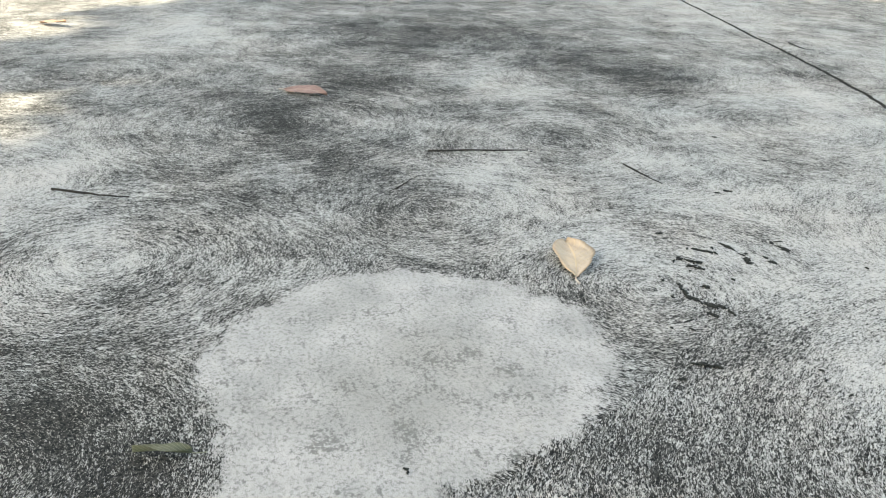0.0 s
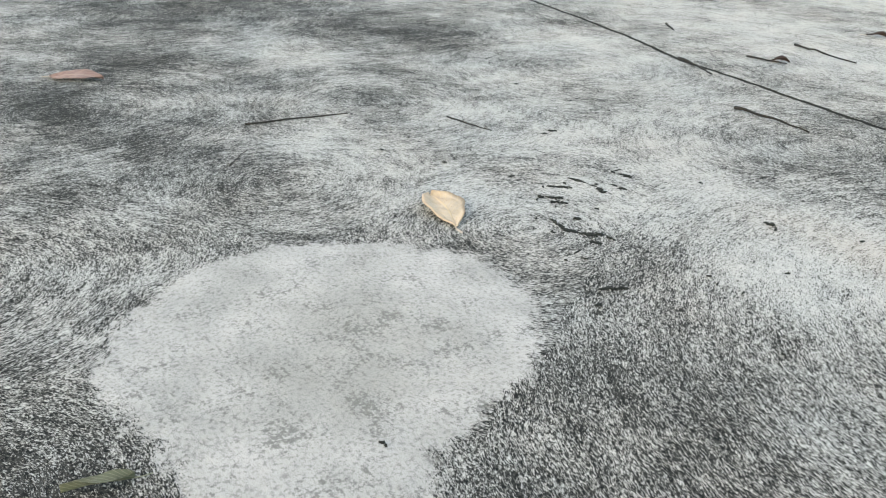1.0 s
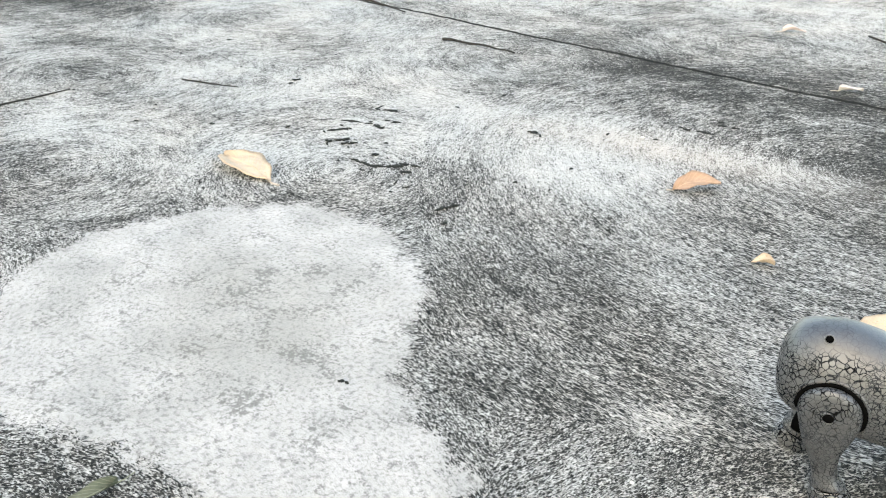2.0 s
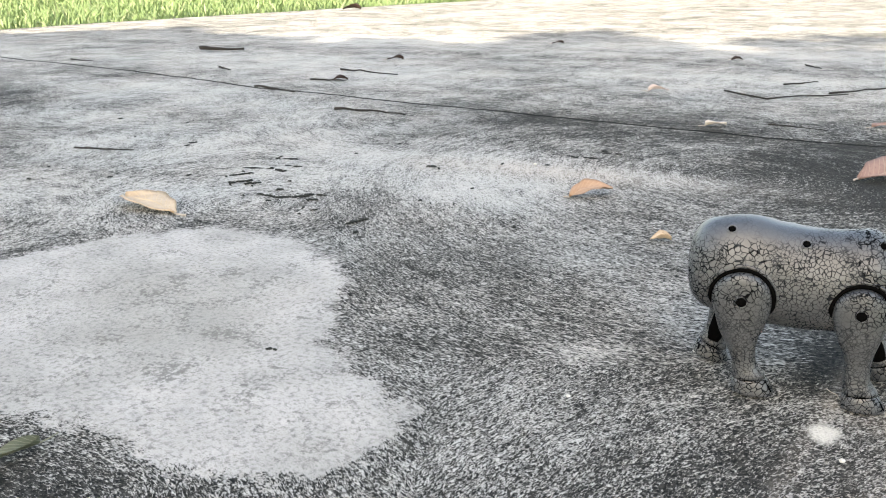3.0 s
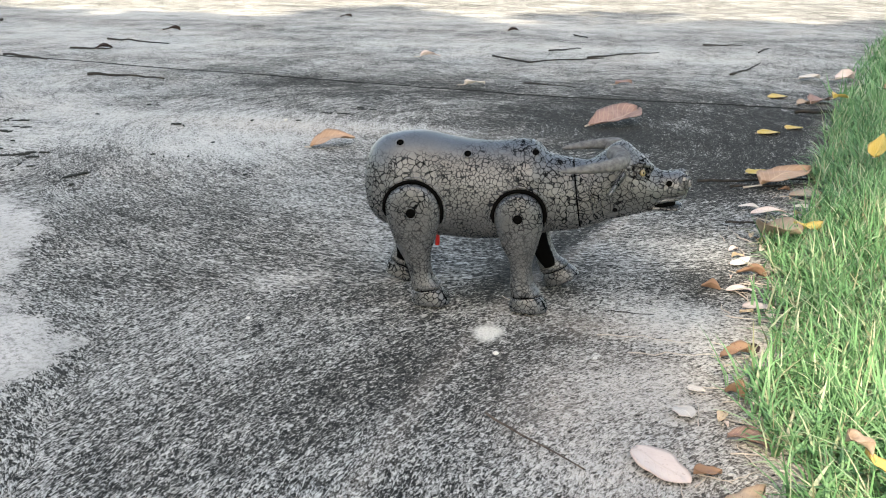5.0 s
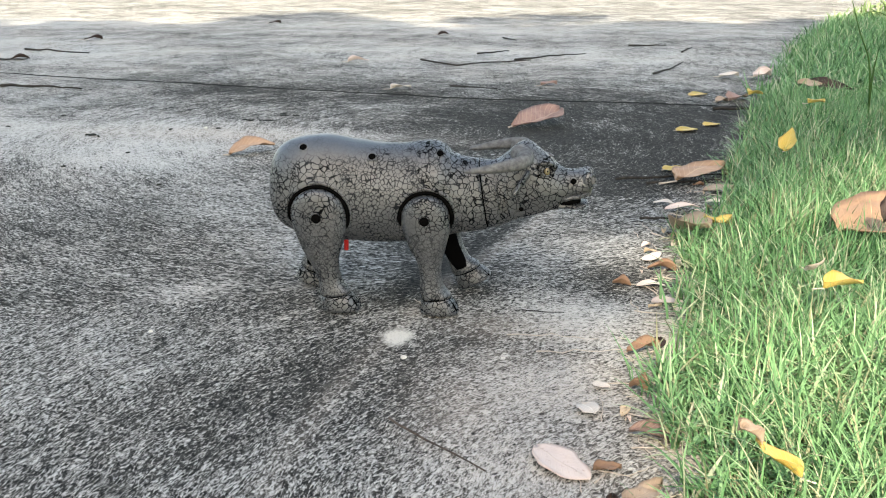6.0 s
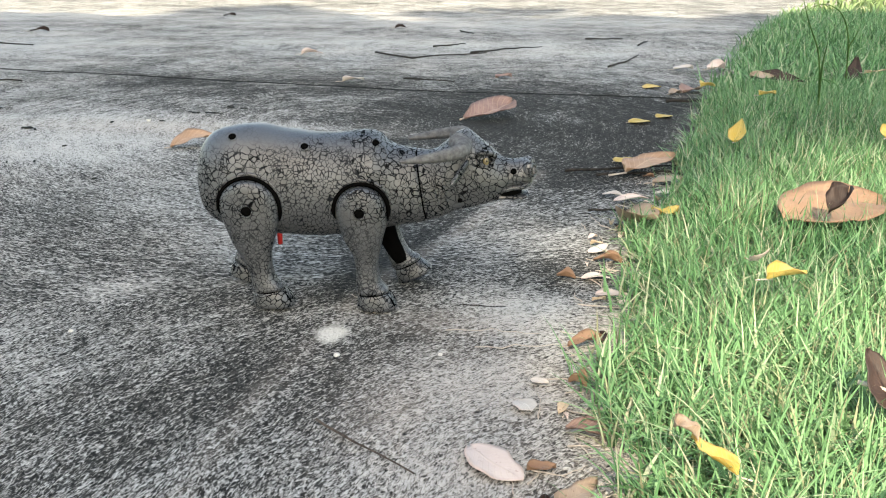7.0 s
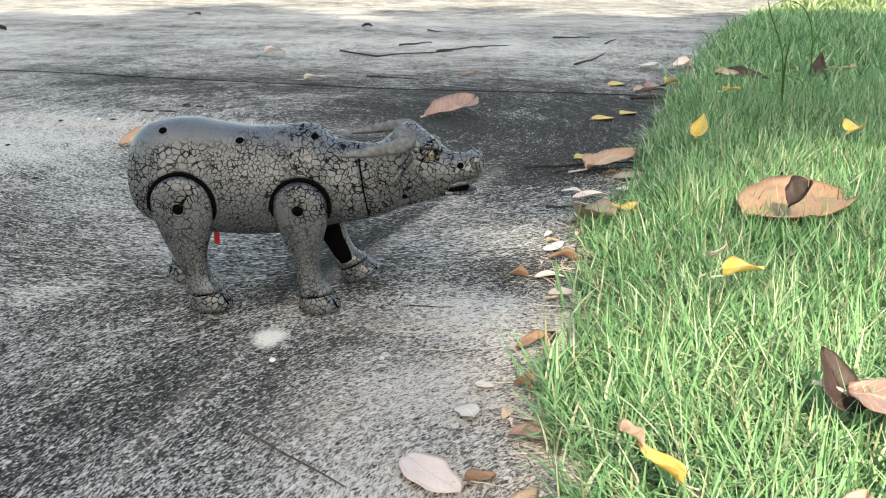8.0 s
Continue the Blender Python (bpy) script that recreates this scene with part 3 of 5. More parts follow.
def build_lichen():
    """Small black scabs grown on the concrete, each a low uneven cushion."""
    rnd = random.Random(77)
    scabs = [(-0.758, 0.395, -0.741, 0.424), (-0.784, 0.433, -0.765, 0.455), (-0.736, 0.400, -0.723, 0.411), (-0.794, 0.479, -0.767, 0.489), (-0.787, 0.552, -0.756, 0.561), (-0.759, 0.494, -0.723, 0.480),
             (-0.748, 0.513, -0.717, 0.518), (-0.684, 0.360, -0.646, 0.353), (-0.679, 0.388, -0.671, 0.396), (-0.658, 0.354, -0.630, 0.370), (-0.631, 0.367, -0.616, 0.387), (-0.611, 0.363, -0.598, 0.368),
             (-0.511, 0.288, -0.500, 0.315), (-0.996, 0.601, -0.987, 0.608), (-0.367, 0.730, -0.353, 0.737), (-0.345, 0.740, -0.332, 0.737), (-0.319, 0.782, -0.298, 0.781),
             (-0.545, 0.593, -0.532, 0.597), (-0.400, -0.036, -0.394, -0.032)]
    bits = []
    for x0, y0, x1, y1 in scabs:
        # each one has broken up into a few flakes along its length
        length, angle = math.hypot(x1 - x0, y1 - y0), math.atan2(y1 - y0, x1 - x0)
        for _ in range(2 + int(length / 0.006)):
            u, off = rnd.uniform(0, 1), rnd.gauss(0, 0.0016)
            x, y = x0 + (x1 - x0) * u - off * math.sin(angle), y0 + (y1 - y0) * u + off * math.cos(angle)
            bits.append((x, y, rnd.uniform(0.22, 0.46) * min(length, 0.014), rnd.uniform(0.0011, 0.0028) if y0 > 0 else 0.0013, angle + rnd.gauss(0, 0.5)))
        if y0 > 0:
            bits.append((x0 + rnd.gauss(0, 0.02), y0 + rnd.gauss(0, 0.02), rnd.uniform(0.003, 0.007), rnd.uniform(0.001, 0.002), rnd.uniform(0, math.pi)))
    for _ in range(26):
        bits.append((rnd.uniform(-1.5, -0.3), rnd.uniform(0.30, 0.95), rnd.uniform(0.0015, 0.005), rnd.uniform(0.0007, 0.0016), rnd.uniform(0, math.pi)))
    bm = bmesh.new()
    turns = 22
    for x, y, half, r, angle in bits:
        way, side, seed = Vector((math.cos(angle), math.sin(angle), 0)), Vector((-math.sin(angle), math.cos(angle), 0)), rnd.uniform(0, 90)
        grade = []
        for scale, high in ((1.0, -0.0008), (0.86, 0.0006), (0.45, 0.0010)):
            row = []
            for k in range(turns):
                t = k * math.tau / turns
                wild = 1 + 0.8 * noise.noise(Vector((math.cos(t) * 2.2, math.sin(t) * 2.2, seed))) + 0.7 * noise.noise(Vector((math.cos(t) * 6.0, math.sin(t) * 6.0, seed + 40)))
                row.append(bm.verts.new(Vector((x, y, high)) + (way * half * math.cos(t) + side * r * math.sin(t)) * max(wild, 0.25) * scale))
            grade.append(row)
        for low, up in zip(grade, grade[1:]):
            for k in range(turns):
                bm.faces.new((low[k], low[(k + 1) % turns], up[(k + 1) % turns], up[k]))
        bm.faces.new(grade[-1])
    return tagged(part("lichen", bm, M_LICHEN), "small black scabs of dried lichen on the concrete", "lichen", kind="stuff")


build_lichen()


def build_ground():
    xs = graded([(-300, -20, 40), (-20, 20, 0.8), (20, 300, 40)])
    ys = graded([(-300, -20, 40), (-20, 20, 0.8), (20, 300, 40)])
    gx, gy = np.meshgrid(xs, ys, indexing="ij")
    over = (gx > edge_at(LEFT_EDGE, gy) - 0.9) & (gx < edge_at(RIGHT_EDGE, gy) + 0.0) & (gy > -2.7) & (gy < 11)
    gz = np.where(over, -0.05, -0.012 + 0.006 * np.sin(gx * 1.7) * np.sin(gy * 1.3))
    verts = np.stack([gx, gy, gz], -1).reshape(-1, 3)
    index = np.arange(len(verts)).reshape(gx.shape)
    quads = np.stack([index[:-1, :-1], index[1:, :-1], index[1:, 1:], index[:-1, 1:]], -1).reshape(-1, 4)
    me = bpy.data.meshes.new("ground")
    me.from_pydata(verts.tolist(), [], quads.tolist())
    me.materials.append(M_SOIL)
    return tagged(new("ground", me), "flat earth under short grass beside the driveway", "ground", kind="structure")


build_ground()


def blades(rng, base, length, width, lean, bend, heading):
    """Vertices and faces of curved, tapered grass blades."""
    count, steps = len(base), 4
    direction = np.stack([np.cos(heading), np.sin(heading), np.zeros(count)], -1)
    across = np.stack([-np.sin(heading + rng.normal(0, 0.5, count)), np.cos(heading), np.zeros(count)], -1)
    verts = np.zeros((count, 2 * steps + 1, 3))
    at = base.copy()
    for k in range(steps + 1):
        u = k / steps
        angle = lean + bend * u
        if k:
            step = length / steps
            at = at + direction * (np.sin(angle) * step)[:, None] + np.array([0, 0, 1.0]) * (np.cos(angle) * step)[:, None]
            at[:, 2] = np.maximum(at[:, 2], 0.004 + 0.002 * rng.random(count))
        half = (width * (1 - u ** 1.8) * 0.5 * (0.75 + 0.5 * min(u * 3, 1)))[:, None]
        if k < steps:
            verts[:, 2 * k], verts[:, 2 * k + 1] = at - across * half, at + across * half
        else:
            verts[:, 2 * k] = at
    start = (np.arange(count) * (2 * steps + 1))[:, None]
    quads = np.concatenate([start + np.array([[2 * k, 2 * k + 1, 2 * k + 3, 2 * k + 2]]) for k in range(steps - 1)])
    k = steps - 1
    tips = start + np.array([[2 * k, 2 * k + 1, 2 * k + 2]])
    return verts.reshape(-1, 3), quads.tolist() + tips.tolist()


def grass_object(name, base, rng, length, width, material, label, lean=0.55, bend=0.9):
    count = len(base)
    size = length * rng.uniform(0.50, 1.25, count)
    x, y = base[:, 0], base[:, 1]
    # tufts lean together
    toward = 2.4 * np.sin(x * 31 + 2 * np.sin(y * 23)) + 2.0 * np.sin(y * 37 + 1.5 * np.sin(x * 19)) + 2.6
    inset = np.abs(base[:, 0] - edge_at(RIGHT_EDGE, base[:, 1]))
    size = size * np.clip(0.55 + inset / 0.08, 0.55, 1.0)
    verts, faces = blades(rng, base, size, width * rng.uniform(0.7, 1.3, count), np.abs(rng.normal(0, lean, count)),
                          np.abs(rng.normal(bend, 0.5, count)), toward + rng.normal(0, 1.9, count))
    me = bpy.data.meshes.new(name)
    me.from_pydata(verts.tolist(), [], faces)
    me.materials.append(material)
    me.polygons.foreach_set("use_smooth", [True] * len(me.polygons))
    return tagged(new(name, me), label, "grass", kind="stuff")


def scatter(rng, count, y_range, reach, side="right", ragged=0.02):
    y = rng.uniform(*y_range, count) + rng.normal(0, 0.06, count)
    d = reach * (rng.random(count) + np.where(rng.random(count) < 0.2, rng.exponential(0.25, count), 0))
    wave = ragged * (np.sin(y * 21) + np.sin(y * 47 + 1.0) + 0.7 * np.sin(y * 93 + 2.0)) * 0.5 - 0.012
    if side == "right":
        x = edge_at(RIGHT_EDGE, y) + d + wave + rng.normal(0, 0.006, count)
    else:
        x = edge_at(LEFT_EDGE, y) - d + wave
    return np.stack([x, y, np.full(count, -0.010)], -1)


rng = np.random.default_rng(5)
grass_object("grass", scatter(rng, 150000, (-0.35, 1.05), 0.72, ragged=0.012), rng, 0.050, 0.00145, M_GRASS,
             "fresh green lawn grass along the driveway edge, uneven and leaning")
grass_object("dry_grass", scatter(rng, 27000, (-0.35, 0.8), 0.72, ragged=0.012), rng, 0.044, 0.0014, M_THATCH,
             "dry straw-coloured grass blades lying between the green ones", 0.9, 0.8)
grass_object("grass", scatter(rng, 60000, (1.0, 3.2), 1.9, ragged=0.03), rng, 0.062, 0.0028, M_GRASS,
             "green lawn grass further along the driveway edge")
grass_object("grass", scatter(rng, 20000, (3.1, 9.0), 8.0, ragged=0.06), rng, 0.075, 0.009, M_LAWN,
             "sunlit yellow-green lawn far beside the driveway")
grass_object("grass", scatter(rng, 60000, (0.5, 10.0), 6.0, "left", 0.06), rng, 0.085, 0.007, M_LAWN,
             "sunlit yellow-green lawn across the driveway")
far = np.stack([rng.uniform(-14, 9, 16000), rng.uniform(9.2, 13.0, 16000), np.full(16000, -0.01)], -1)
far = far[(far[:, 1] > 10.4) | (far[:, 0] < edge_at(LEFT_EDGE, far[:, 1]))]
grass_object("grass", far, rng, 0.09, 0.012, M_LAWN, "sunlit rough grass below the fence")


# ---- trees, fence and bicycle ----
def build_tree(name, crown_middle, crown_size, trunk_radius, leaf_count, leaf_size, seed, label):
    """A trunk with limbs and a crown of many loose leaf sprays; crown_size: its half extents."""
    rnd = np.random.default_rng(seed)
    tree = root(name)
    wide, deep, tall = crown_size
    low, top = crown_middle - tall, crown_middle + tall

    def bend(h):
        return Vector((0.10 * math.sin(h * 0.7 + seed), 0.08 * math.sin(h * 0.9 + 2 * seed), h))

    bm = bmesh.new()
    tube(bm, [bend(h) for h in np.linspace(-0.1, crown_middle + tall * 0.7, 12)], [trunk_radius * (1.3 if i == 0 else 1.0) * (1 - 0.075 * i) for i in range(12)], 12)
    part("trunk", bm, M_BARK, tree)
    for k in range(9):
        h = low - 0.3 + (top - low) * 0.8 * (k + 0.3) / 9
        a = k * 2.4 + seed
        pts = [bend(h) + Vector((math.cos(a) * wide * 0.8 * u, math.sin(a) * deep * 0.8 * u, tall * 0.4 * u + 0.1 * math.sin(5 * u + k))) for u in np.linspace(0, 1, 6)]
        bm = bmesh.new()
        tube(bm, pts, [trunk_radius * 0.42 * (1 - 0.16 * i) for i in range(6)], 8)
        part("limb", bm, M_BARK, tree)
    clumps = []
    for _ in range(200):
        v = rnd.normal(0, 1, 3)
        v = v / np.linalg.norm(v) * rnd.random() ** 0.36 * 0.95
        clumps.append(np.array([v[0] * wide, v[1] * deep, crown_middle + v[2] * tall]))
    verts, faces = [], []
    for i in range(leaf_count):
        c = clumps[i % len(clumps)] + rnd.normal(0, 0.05, 3) * np.array(crown_size)
        way, side = rnd.normal(0, 1, 3), rnd.normal(0, 1, 3)
        way /= np.linalg.norm(way)
        side = np.cross(way, side)
        side /= np.linalg.norm(side)
        size = leaf_size * rnd.uniform(0.6, 1.3)
        up = np.cross(way, side) * size * 0.12
        b = len(verts)
        verts += [c - way * size, c - side * size * 0.42 + up, c + way * size, c + side * size * 0.42 + up, c - up]
        faces += [(b, b + 1, b + 4), (b + 1, b + 2, b + 4), (b + 2, b + 3, b + 4), (b + 3, b, b + 4)]
    me = bpy.data.meshes.new("crown")
    me.from_pydata([tuple(v) for v in verts], [], faces)
    me.materials.append(M_CROWN)
    crown = new("crown", me)
    crown.parent = tree
    return tagged(tree, label, "tree", "trees round the driveway")


# trees at negative y stand out of view, added to shade the ground
shade_tree = build_tree("tree", 6.5, (0.80, 0.9, 2.85), 0.15, 6500, 0.17, 3, "narrow tall leafy tree with a dense crown, added out of view for shade")
shade_tree.matrix_basis = pose(-0.28, -5.88, 0)
broad_tree = build_tree("tree", 6.0, (1.75, 1.4, 1.1), 0.20, 5600, 0.22, 5, "broad leafy tree standing in grass")
broad_tree.matrix_basis = pose(-1.9, -4.78, 0)
copy_thing(broad_tree, pose(-4.6, -4.85, 0))
slim_shade_tree = build_tree("tree", 8.0, (0.48, 0.42, 0.48), 0.06, 1100, 0.11, 11, "slim young tree with a small leafy crown, added out of view for shade")
slim_shade_tree.matrix_basis = pose(0.485, -7.01, 0)
high_shade_tree = build_tree("tree", 9.0, (1.75, 1.3, 1.1), 0.13, 4200, 0.18, 8, "slender tree with a high leafy crown, added out of view for shade")
high_shade_tree.matrix_basis = pose(1.35, -6.95, 0)
for x, y in [(3.6, -6.8), (6.2, -6.7)]:
    copy_thing(high_shade_tree, pose(x, y, 0))
for x, y, turn, size in [(-1.72, 9.75, 40, 0.8), (-1.28, 10.0, 170, 0.62), (-0.83, 9.9, 300, 0.5), (-7.5, 13.5, 90, 0.9), (5.0, 14.0, 210, 1.0)]:
    other = copy_thing(broad_tree, pose(x, y, 0, 0, 0, turn))
    other.scale = (size, size, size)


def build_fence():
    fence = root("fence", (0, 10.4, 0))
    for k in range(20):
        bm = bmesh.new()
        box(bm, (-15 + k * 1.5, 0.06, 0.62), (0.10, 0.10, 1.30))
        bmesh.ops.bevel(bm, geom=bm.edges[:], offset=0.008, segments=1)
        part("post", bm, M_POST, fence, "white painted post" if k == 0 else "", smooth=False)
    for k in range(19):
        for j in range(5):
            bm = bmesh.new()
            lift = 0.006 * math.sin(k * 2.1 + j)
            box(bm, (-14.25 + k * 1.5, 0.125, 0.20 + j * 0.215 + lift), (1.49, 0.022, 0.195))
            part("board", bm, M_BOARD, fence, smooth=False)
    return tagged(fence, "weathered grey board fence on white posts, behind the lawn", "fence")


build_fence()


def build_bicycle():
    bike = root("bicycle", (-0.15, 10.0, -0.012), 4)
    for x in (-0.5, 0.5):
        bm = bmesh.new()
        ring = [(x + 0.32 * math.cos(a), 0, 0.34 + 0.32 * math.sin(a)) for a in np.linspace(0, math.tau, 33)]
        tube(bm, ring, [0.02] * 33, 8)
        wheel = part("wheel", bm, M_RUBBER, bike, "black tyre")
        bm = bmesh.new()
        ring = [(x + 0.295 * math.cos(a), 0, 0.34 + 0.295 * math.sin(a)) for a in np.linspace(0, math.tau, 33)]
        tube(bm, ring, [0.010] * 33, 6)
        part("rim", bm, M_STEEL, wheel)
        bm = bmesh.new()
        for k in range(12):
            a = k * math.tau / 12
            tube(bm, [(x, 0, 0.34), (x + 0.29 * math.cos(a), 0, 0.34 + 0.29 * math.sin(a))], [0.003, 0.003], 4)
        part("spokes", bm, M_STEEL, wheel)
    for a, b in [((-0.5, 0, 0.34), (-0.08, 0, 0.30)), ((-0.08, 0, 0.30), (-0.22, 0, 0.80)), ((-0.5, 0, 0.34), (-0.2, 0, 0.72)), ((-0.08, 0, 0.30), (0.34, 0, 0.74)),
                 ((-0.2, 0, 0.74), (0.33, 0, 0.80)), ((0.31, 0, 0.92), (0.5, 0, 0.34))]:
        bm = bmesh.new()
        tube(bm, [a, b], [0.018, 0.018], 8)
        part("frame_tube", bm, M_BLUEPAINT, bike)
    bm = bmesh.new()
    tube(bm, [(0.22, -0.26, 0.98), (0.30, -0.12, 1.0), (0.31, 0, 0.94), (0.30, 0.12, 1.0), (0.22, 0.26, 0.98)], [0.012] * 5, 8)
    part("handlebar", bm, M_STEEL, bike)
    bm = bmesh.new()
    tube(bm, [(-0.36, 0, 0.83), (-0.24, 0, 0.845), (-0.10, 0, 0.83)], [0.075, 0.06, 0.02], 10)
    part("saddle", bm, M_RUBBER, bike)
    return tagged(bike, "blue bicycle with black tyres parked on grass", "bicycle")


build_bicycle()


# ---- the walking toy ----
def build_toy():
    """Lengths in millimetres while it is shaped: x forward, y to its left, z up."""
    toy = root("toy_buffalo")
    bm = bmesh.new()
    SKIN, HOLE, EYE, RED, HORN = 0, 1, 2, 3, 4

    def done(name, parent, label=""):
        """Ends the part in hand and begins the next one."""
        nonlocal bm
        bmesh.ops.recalc_face_normals(bm, faces=bm.faces[:])
        bmesh.ops.scale(bm, vec=(0.001, 0.001, 0.001), verts=bm.verts[:])
        made = part(name, bm, [M_SKIN, M_HOLE, M_EYE, M_RED, M_HORN], parent, label)
        bm = bmesh.new()
        return made

    def swell(v):
        """The unevenness of a cast skin."""
        return v + Vector((0, v.y, (v.z - 75) * 0.5)).normalized() * (0.9 * noise.noise(v * 0.045) + 0.35 * noise.noise(v * 0.13))

    def ring(x, top, bottom, half, power=2.35, lean=0.0, count=48, taper=0.10):
        c, h = (top + bottom) / 2, (top - bottom) / 2
        out = []
        for k in range(count):
            a = k * math.tau / count
            ca, sa = math.cos(a), math.sin(a)
            py = half * math.copysign(abs(ca) ** (2 / power), ca)
            pz = h * math.copysign(abs(sa) ** (2 / power), sa)
            out.append(swell(Vector((x - lean * pz, py * (1 - taper * sa), c + pz))))
        return out

    # body: x, back, belly, half width, squareness, lean of the ring
    body = [(0.3, 93, 76, 7, 2.1, 0), (1.4, 100, 70, 13, 2.1, 0), (4.0, 107, 62, 19, 2.2, 0), (9, 113, 56.5, 23.5, 2.3, 0), (16, 117, 52.5, 26, 2.35, 0),
            (26, 119.8, 50, 27.8, 2.35, 0), (37, 120.4, 48, 28.4, 2.35, 0), (48, 119.7, 46.6, 28.4, 2.35, 0), (62, 117.3, 45.6, 28.2, 2.35, 0), (80, 115.6, 45.2, 28.2, 2.35, 0),
            (98, 115.6, 46, 28, 2.35, 0), (110, 117.3, 47.6, 27.4, 2.35, 0), (118, 117.8, 49.5, 26.4, 2.3, 0), (125, 114.8, 51.5, 24.8, 2.3, 0.03),
            (133, 109.2, 53.4, 23.0, 2.3, 0.08), (142, 106.6, 54.8, 21.4, 2.3, 0.13), (150.5, 105.6, 56.2, 20.2, 2.3, 0.16)]
    loft(bm, [ring(*row) for row in smooth_rows(body, 4)], SKIN)
    table = np.array(body)

    def flank(x, z):
        """Half width of the body at that place of its side."""
        top, low, half, power = (float(np.interp(x, table[:, 0], table[:, k])) for k in (1, 2, 3, 4))
        s = max(-0.97, min(0.97, (z - (top + low) / 2) / ((top - low) / 2)))
        return half * (1 - abs(s) ** power) ** (1 / power) * (1 - 0.10 * math.copysign(abs(s) ** (power / 2), s))

    def ball(centre, radii, mat, turn=None):
        m = Matrix.Translation(centre)
        if turn is not None:
            m = m @ turn
        made = bmesh.ops.create_uvsphere(bm, u_segments=16, v_segments=10, radius=1.0, matrix=m @ Matrix.Diagonal((*radii, 1)))
        for f in {f for v in made["verts"] for f in v.link_faces}:
            f.material_index = mat

    def hoop(centre, normal, wide, tall, thick, mat=SKIN, lift=0.0):
        """A raised ring lying on a surface; tall runs along z."""
        n = Vector(normal).normalized()
        side = Vector((0, 0, 1)).cross(n).normalized()
        up = n.cross(side)
        pts = [Vector(centre) + n * lift + side * wide * math.cos(a) + up * tall * math.sin(a) for a in np.linspace(0, math.tau, 25)]
        tube(bm, pts, [thick] * 25, 6, mat)

    def dimple(centre, normal, radius, rim=True):
        """A flattened black ball painting the shade of a hole, with a slight raised rim."""
        turn = Vector(normal).to_track_quat("Z", "Y").to_matrix().to_4x4()
        if rim:
            hoop(centre, normal, radius * 1.14, radius * 1.14, radius * 0.2)
        ball(centre, (radius, radius, radius * 0.35), HOLE, turn)

    # folds of the hip
    for x0, x1, z0, z1 in ((57, 55, 62, 108), (131, 127, 92, 110)):
        tube(bm, [(x, -flank(x, z) + 0.2, z) for x, z in ((x0 + (x1 - x0) * u, z0 + (z1 - z0) * u) for u in np.linspace(0, 1, 9))], [0.2] + [0.6] * 7 + [0.2], 6, SKIN)
    body_shell = done("body", toy)
    # black band for gap shade over each leg, the body's rolled edge round it
    for hip, reach in ((38.4, 19.6), (112, 16.8)):
        for s in (-1, 1):
            for radius, thick, mat, lift in ((reach + 1.0, 1.45, HOLE, -0.2), (reach + 3.5, 1.25, SKIN, -0.65)):
                arc = []
                for a in np.linspace(radians(-32), radians(200), 41):
                    x, z = hip + radius * math.cos(a), 69.5 + radius * math.sin(a)
                    arc.append((x, s * (flank(x, z) + lift), z))
                tube(bm, arc, [thick * min(1.0, 0.25 + 0.25 * min(k, 40 - k)) for k in range(41)], 10, mat)
            done("leg_arch", body_shell, "dark gap with a rolled grey edge")
    # screw holes along the upper flank
    for x, z in ((27.5, 114.6), (75, 109.4), (121, 111.8)):
        y = flank(x, z)
        for s in (-1, 1):
            dimple(Vector((x, s * y, z)), (0, s * 0.66, 0.75), 2.6)
            done("screw_hole", body_shell, "round black screw hole")

    # dark seam, then neck and head in one skin
    loft(bm, [ring(150.4, 104.2, 57.4, 19.2, 2.3, 0.16), ring(153.5, 104.2, 58, 19.1, 2.3, 0.16)], HOLE)
    neck = [(151.5, 105.3, 56.7, 20.1, 2.3, 0.16), (157, 105.0, 58.2, 19.4, 2.3, 0.16), (163, 106.2, 60.2, 18.8, 2.25, 0.12), (168, 111, 61.6, 18.2, 2.2, 0.06),
            (173, 117, 63.2, 17.6, 2.2, 0.0), (178, 119.6, 64.8, 17.2, 2.25, 0), (183.5, 118.6, 66.4, 16.8, 2.3, 0), (189, 114.2, 68.0, 16.2, 2.3, 0), (195, 109.6, 69.8, 15.2, 2.3, 0),
            (201, 104.4, 72.2, 13.6, 2.3, 0), (205.5, 101.2, 75.2, 12.2, 2.3, 0), (210, 99.9, 79.0, 11.4, 2.3, 0), (215, 100.0, 81.4, 11.6, 2.25, 0), (220, 100.2, 82.4, 11.8, 2.2, 0.04),
            (223.6, 98.4, 83.6, 10.4, 2.1, 0.05), (225.3, 95.4, 86.2, 6.6, 2.0, 0.05)]
    loft(bm, [ring(*row) for row in smooth_rows(neck, 4)], SKIN)
    loft(bm, [ring(*row, 2.2, 0, 20) for row in [(201, 84, 74, 9.4), (210, 83.5, 75, 10.2), (215, 82.4, 76.4, 8.6), (218, 82.6, 76.8, 5.5)]], HOLE)
    for s in (-1, 1):
        tube(bm, smooth_rows([(187, s * 14.4, 105.0), (191.5, s * 14.2, 107.0), (196.5, s * 12.6, 106.2), (200.5, s * 11.2, 102.6)], 4), [0.5] + [1.7] * 11 + [0.5], 8, SKIN)
        # side hole and round nostril of the muzzle, lip
        dimple(Vector((211.8, s * 11.3, 94.0)), (0.05, s, 0.15), 2.1, False)
        pad = Vector((221.6, s * 7.6, 94.2))
        ball(pad, (4.4, 4.9, 6.2), SKIN)
        hoop(pad + Vector((3.0, s * 3.2, 0.6)), (0.72, s * 0.68, 0.12), 2.9, 3.9, 0.85)
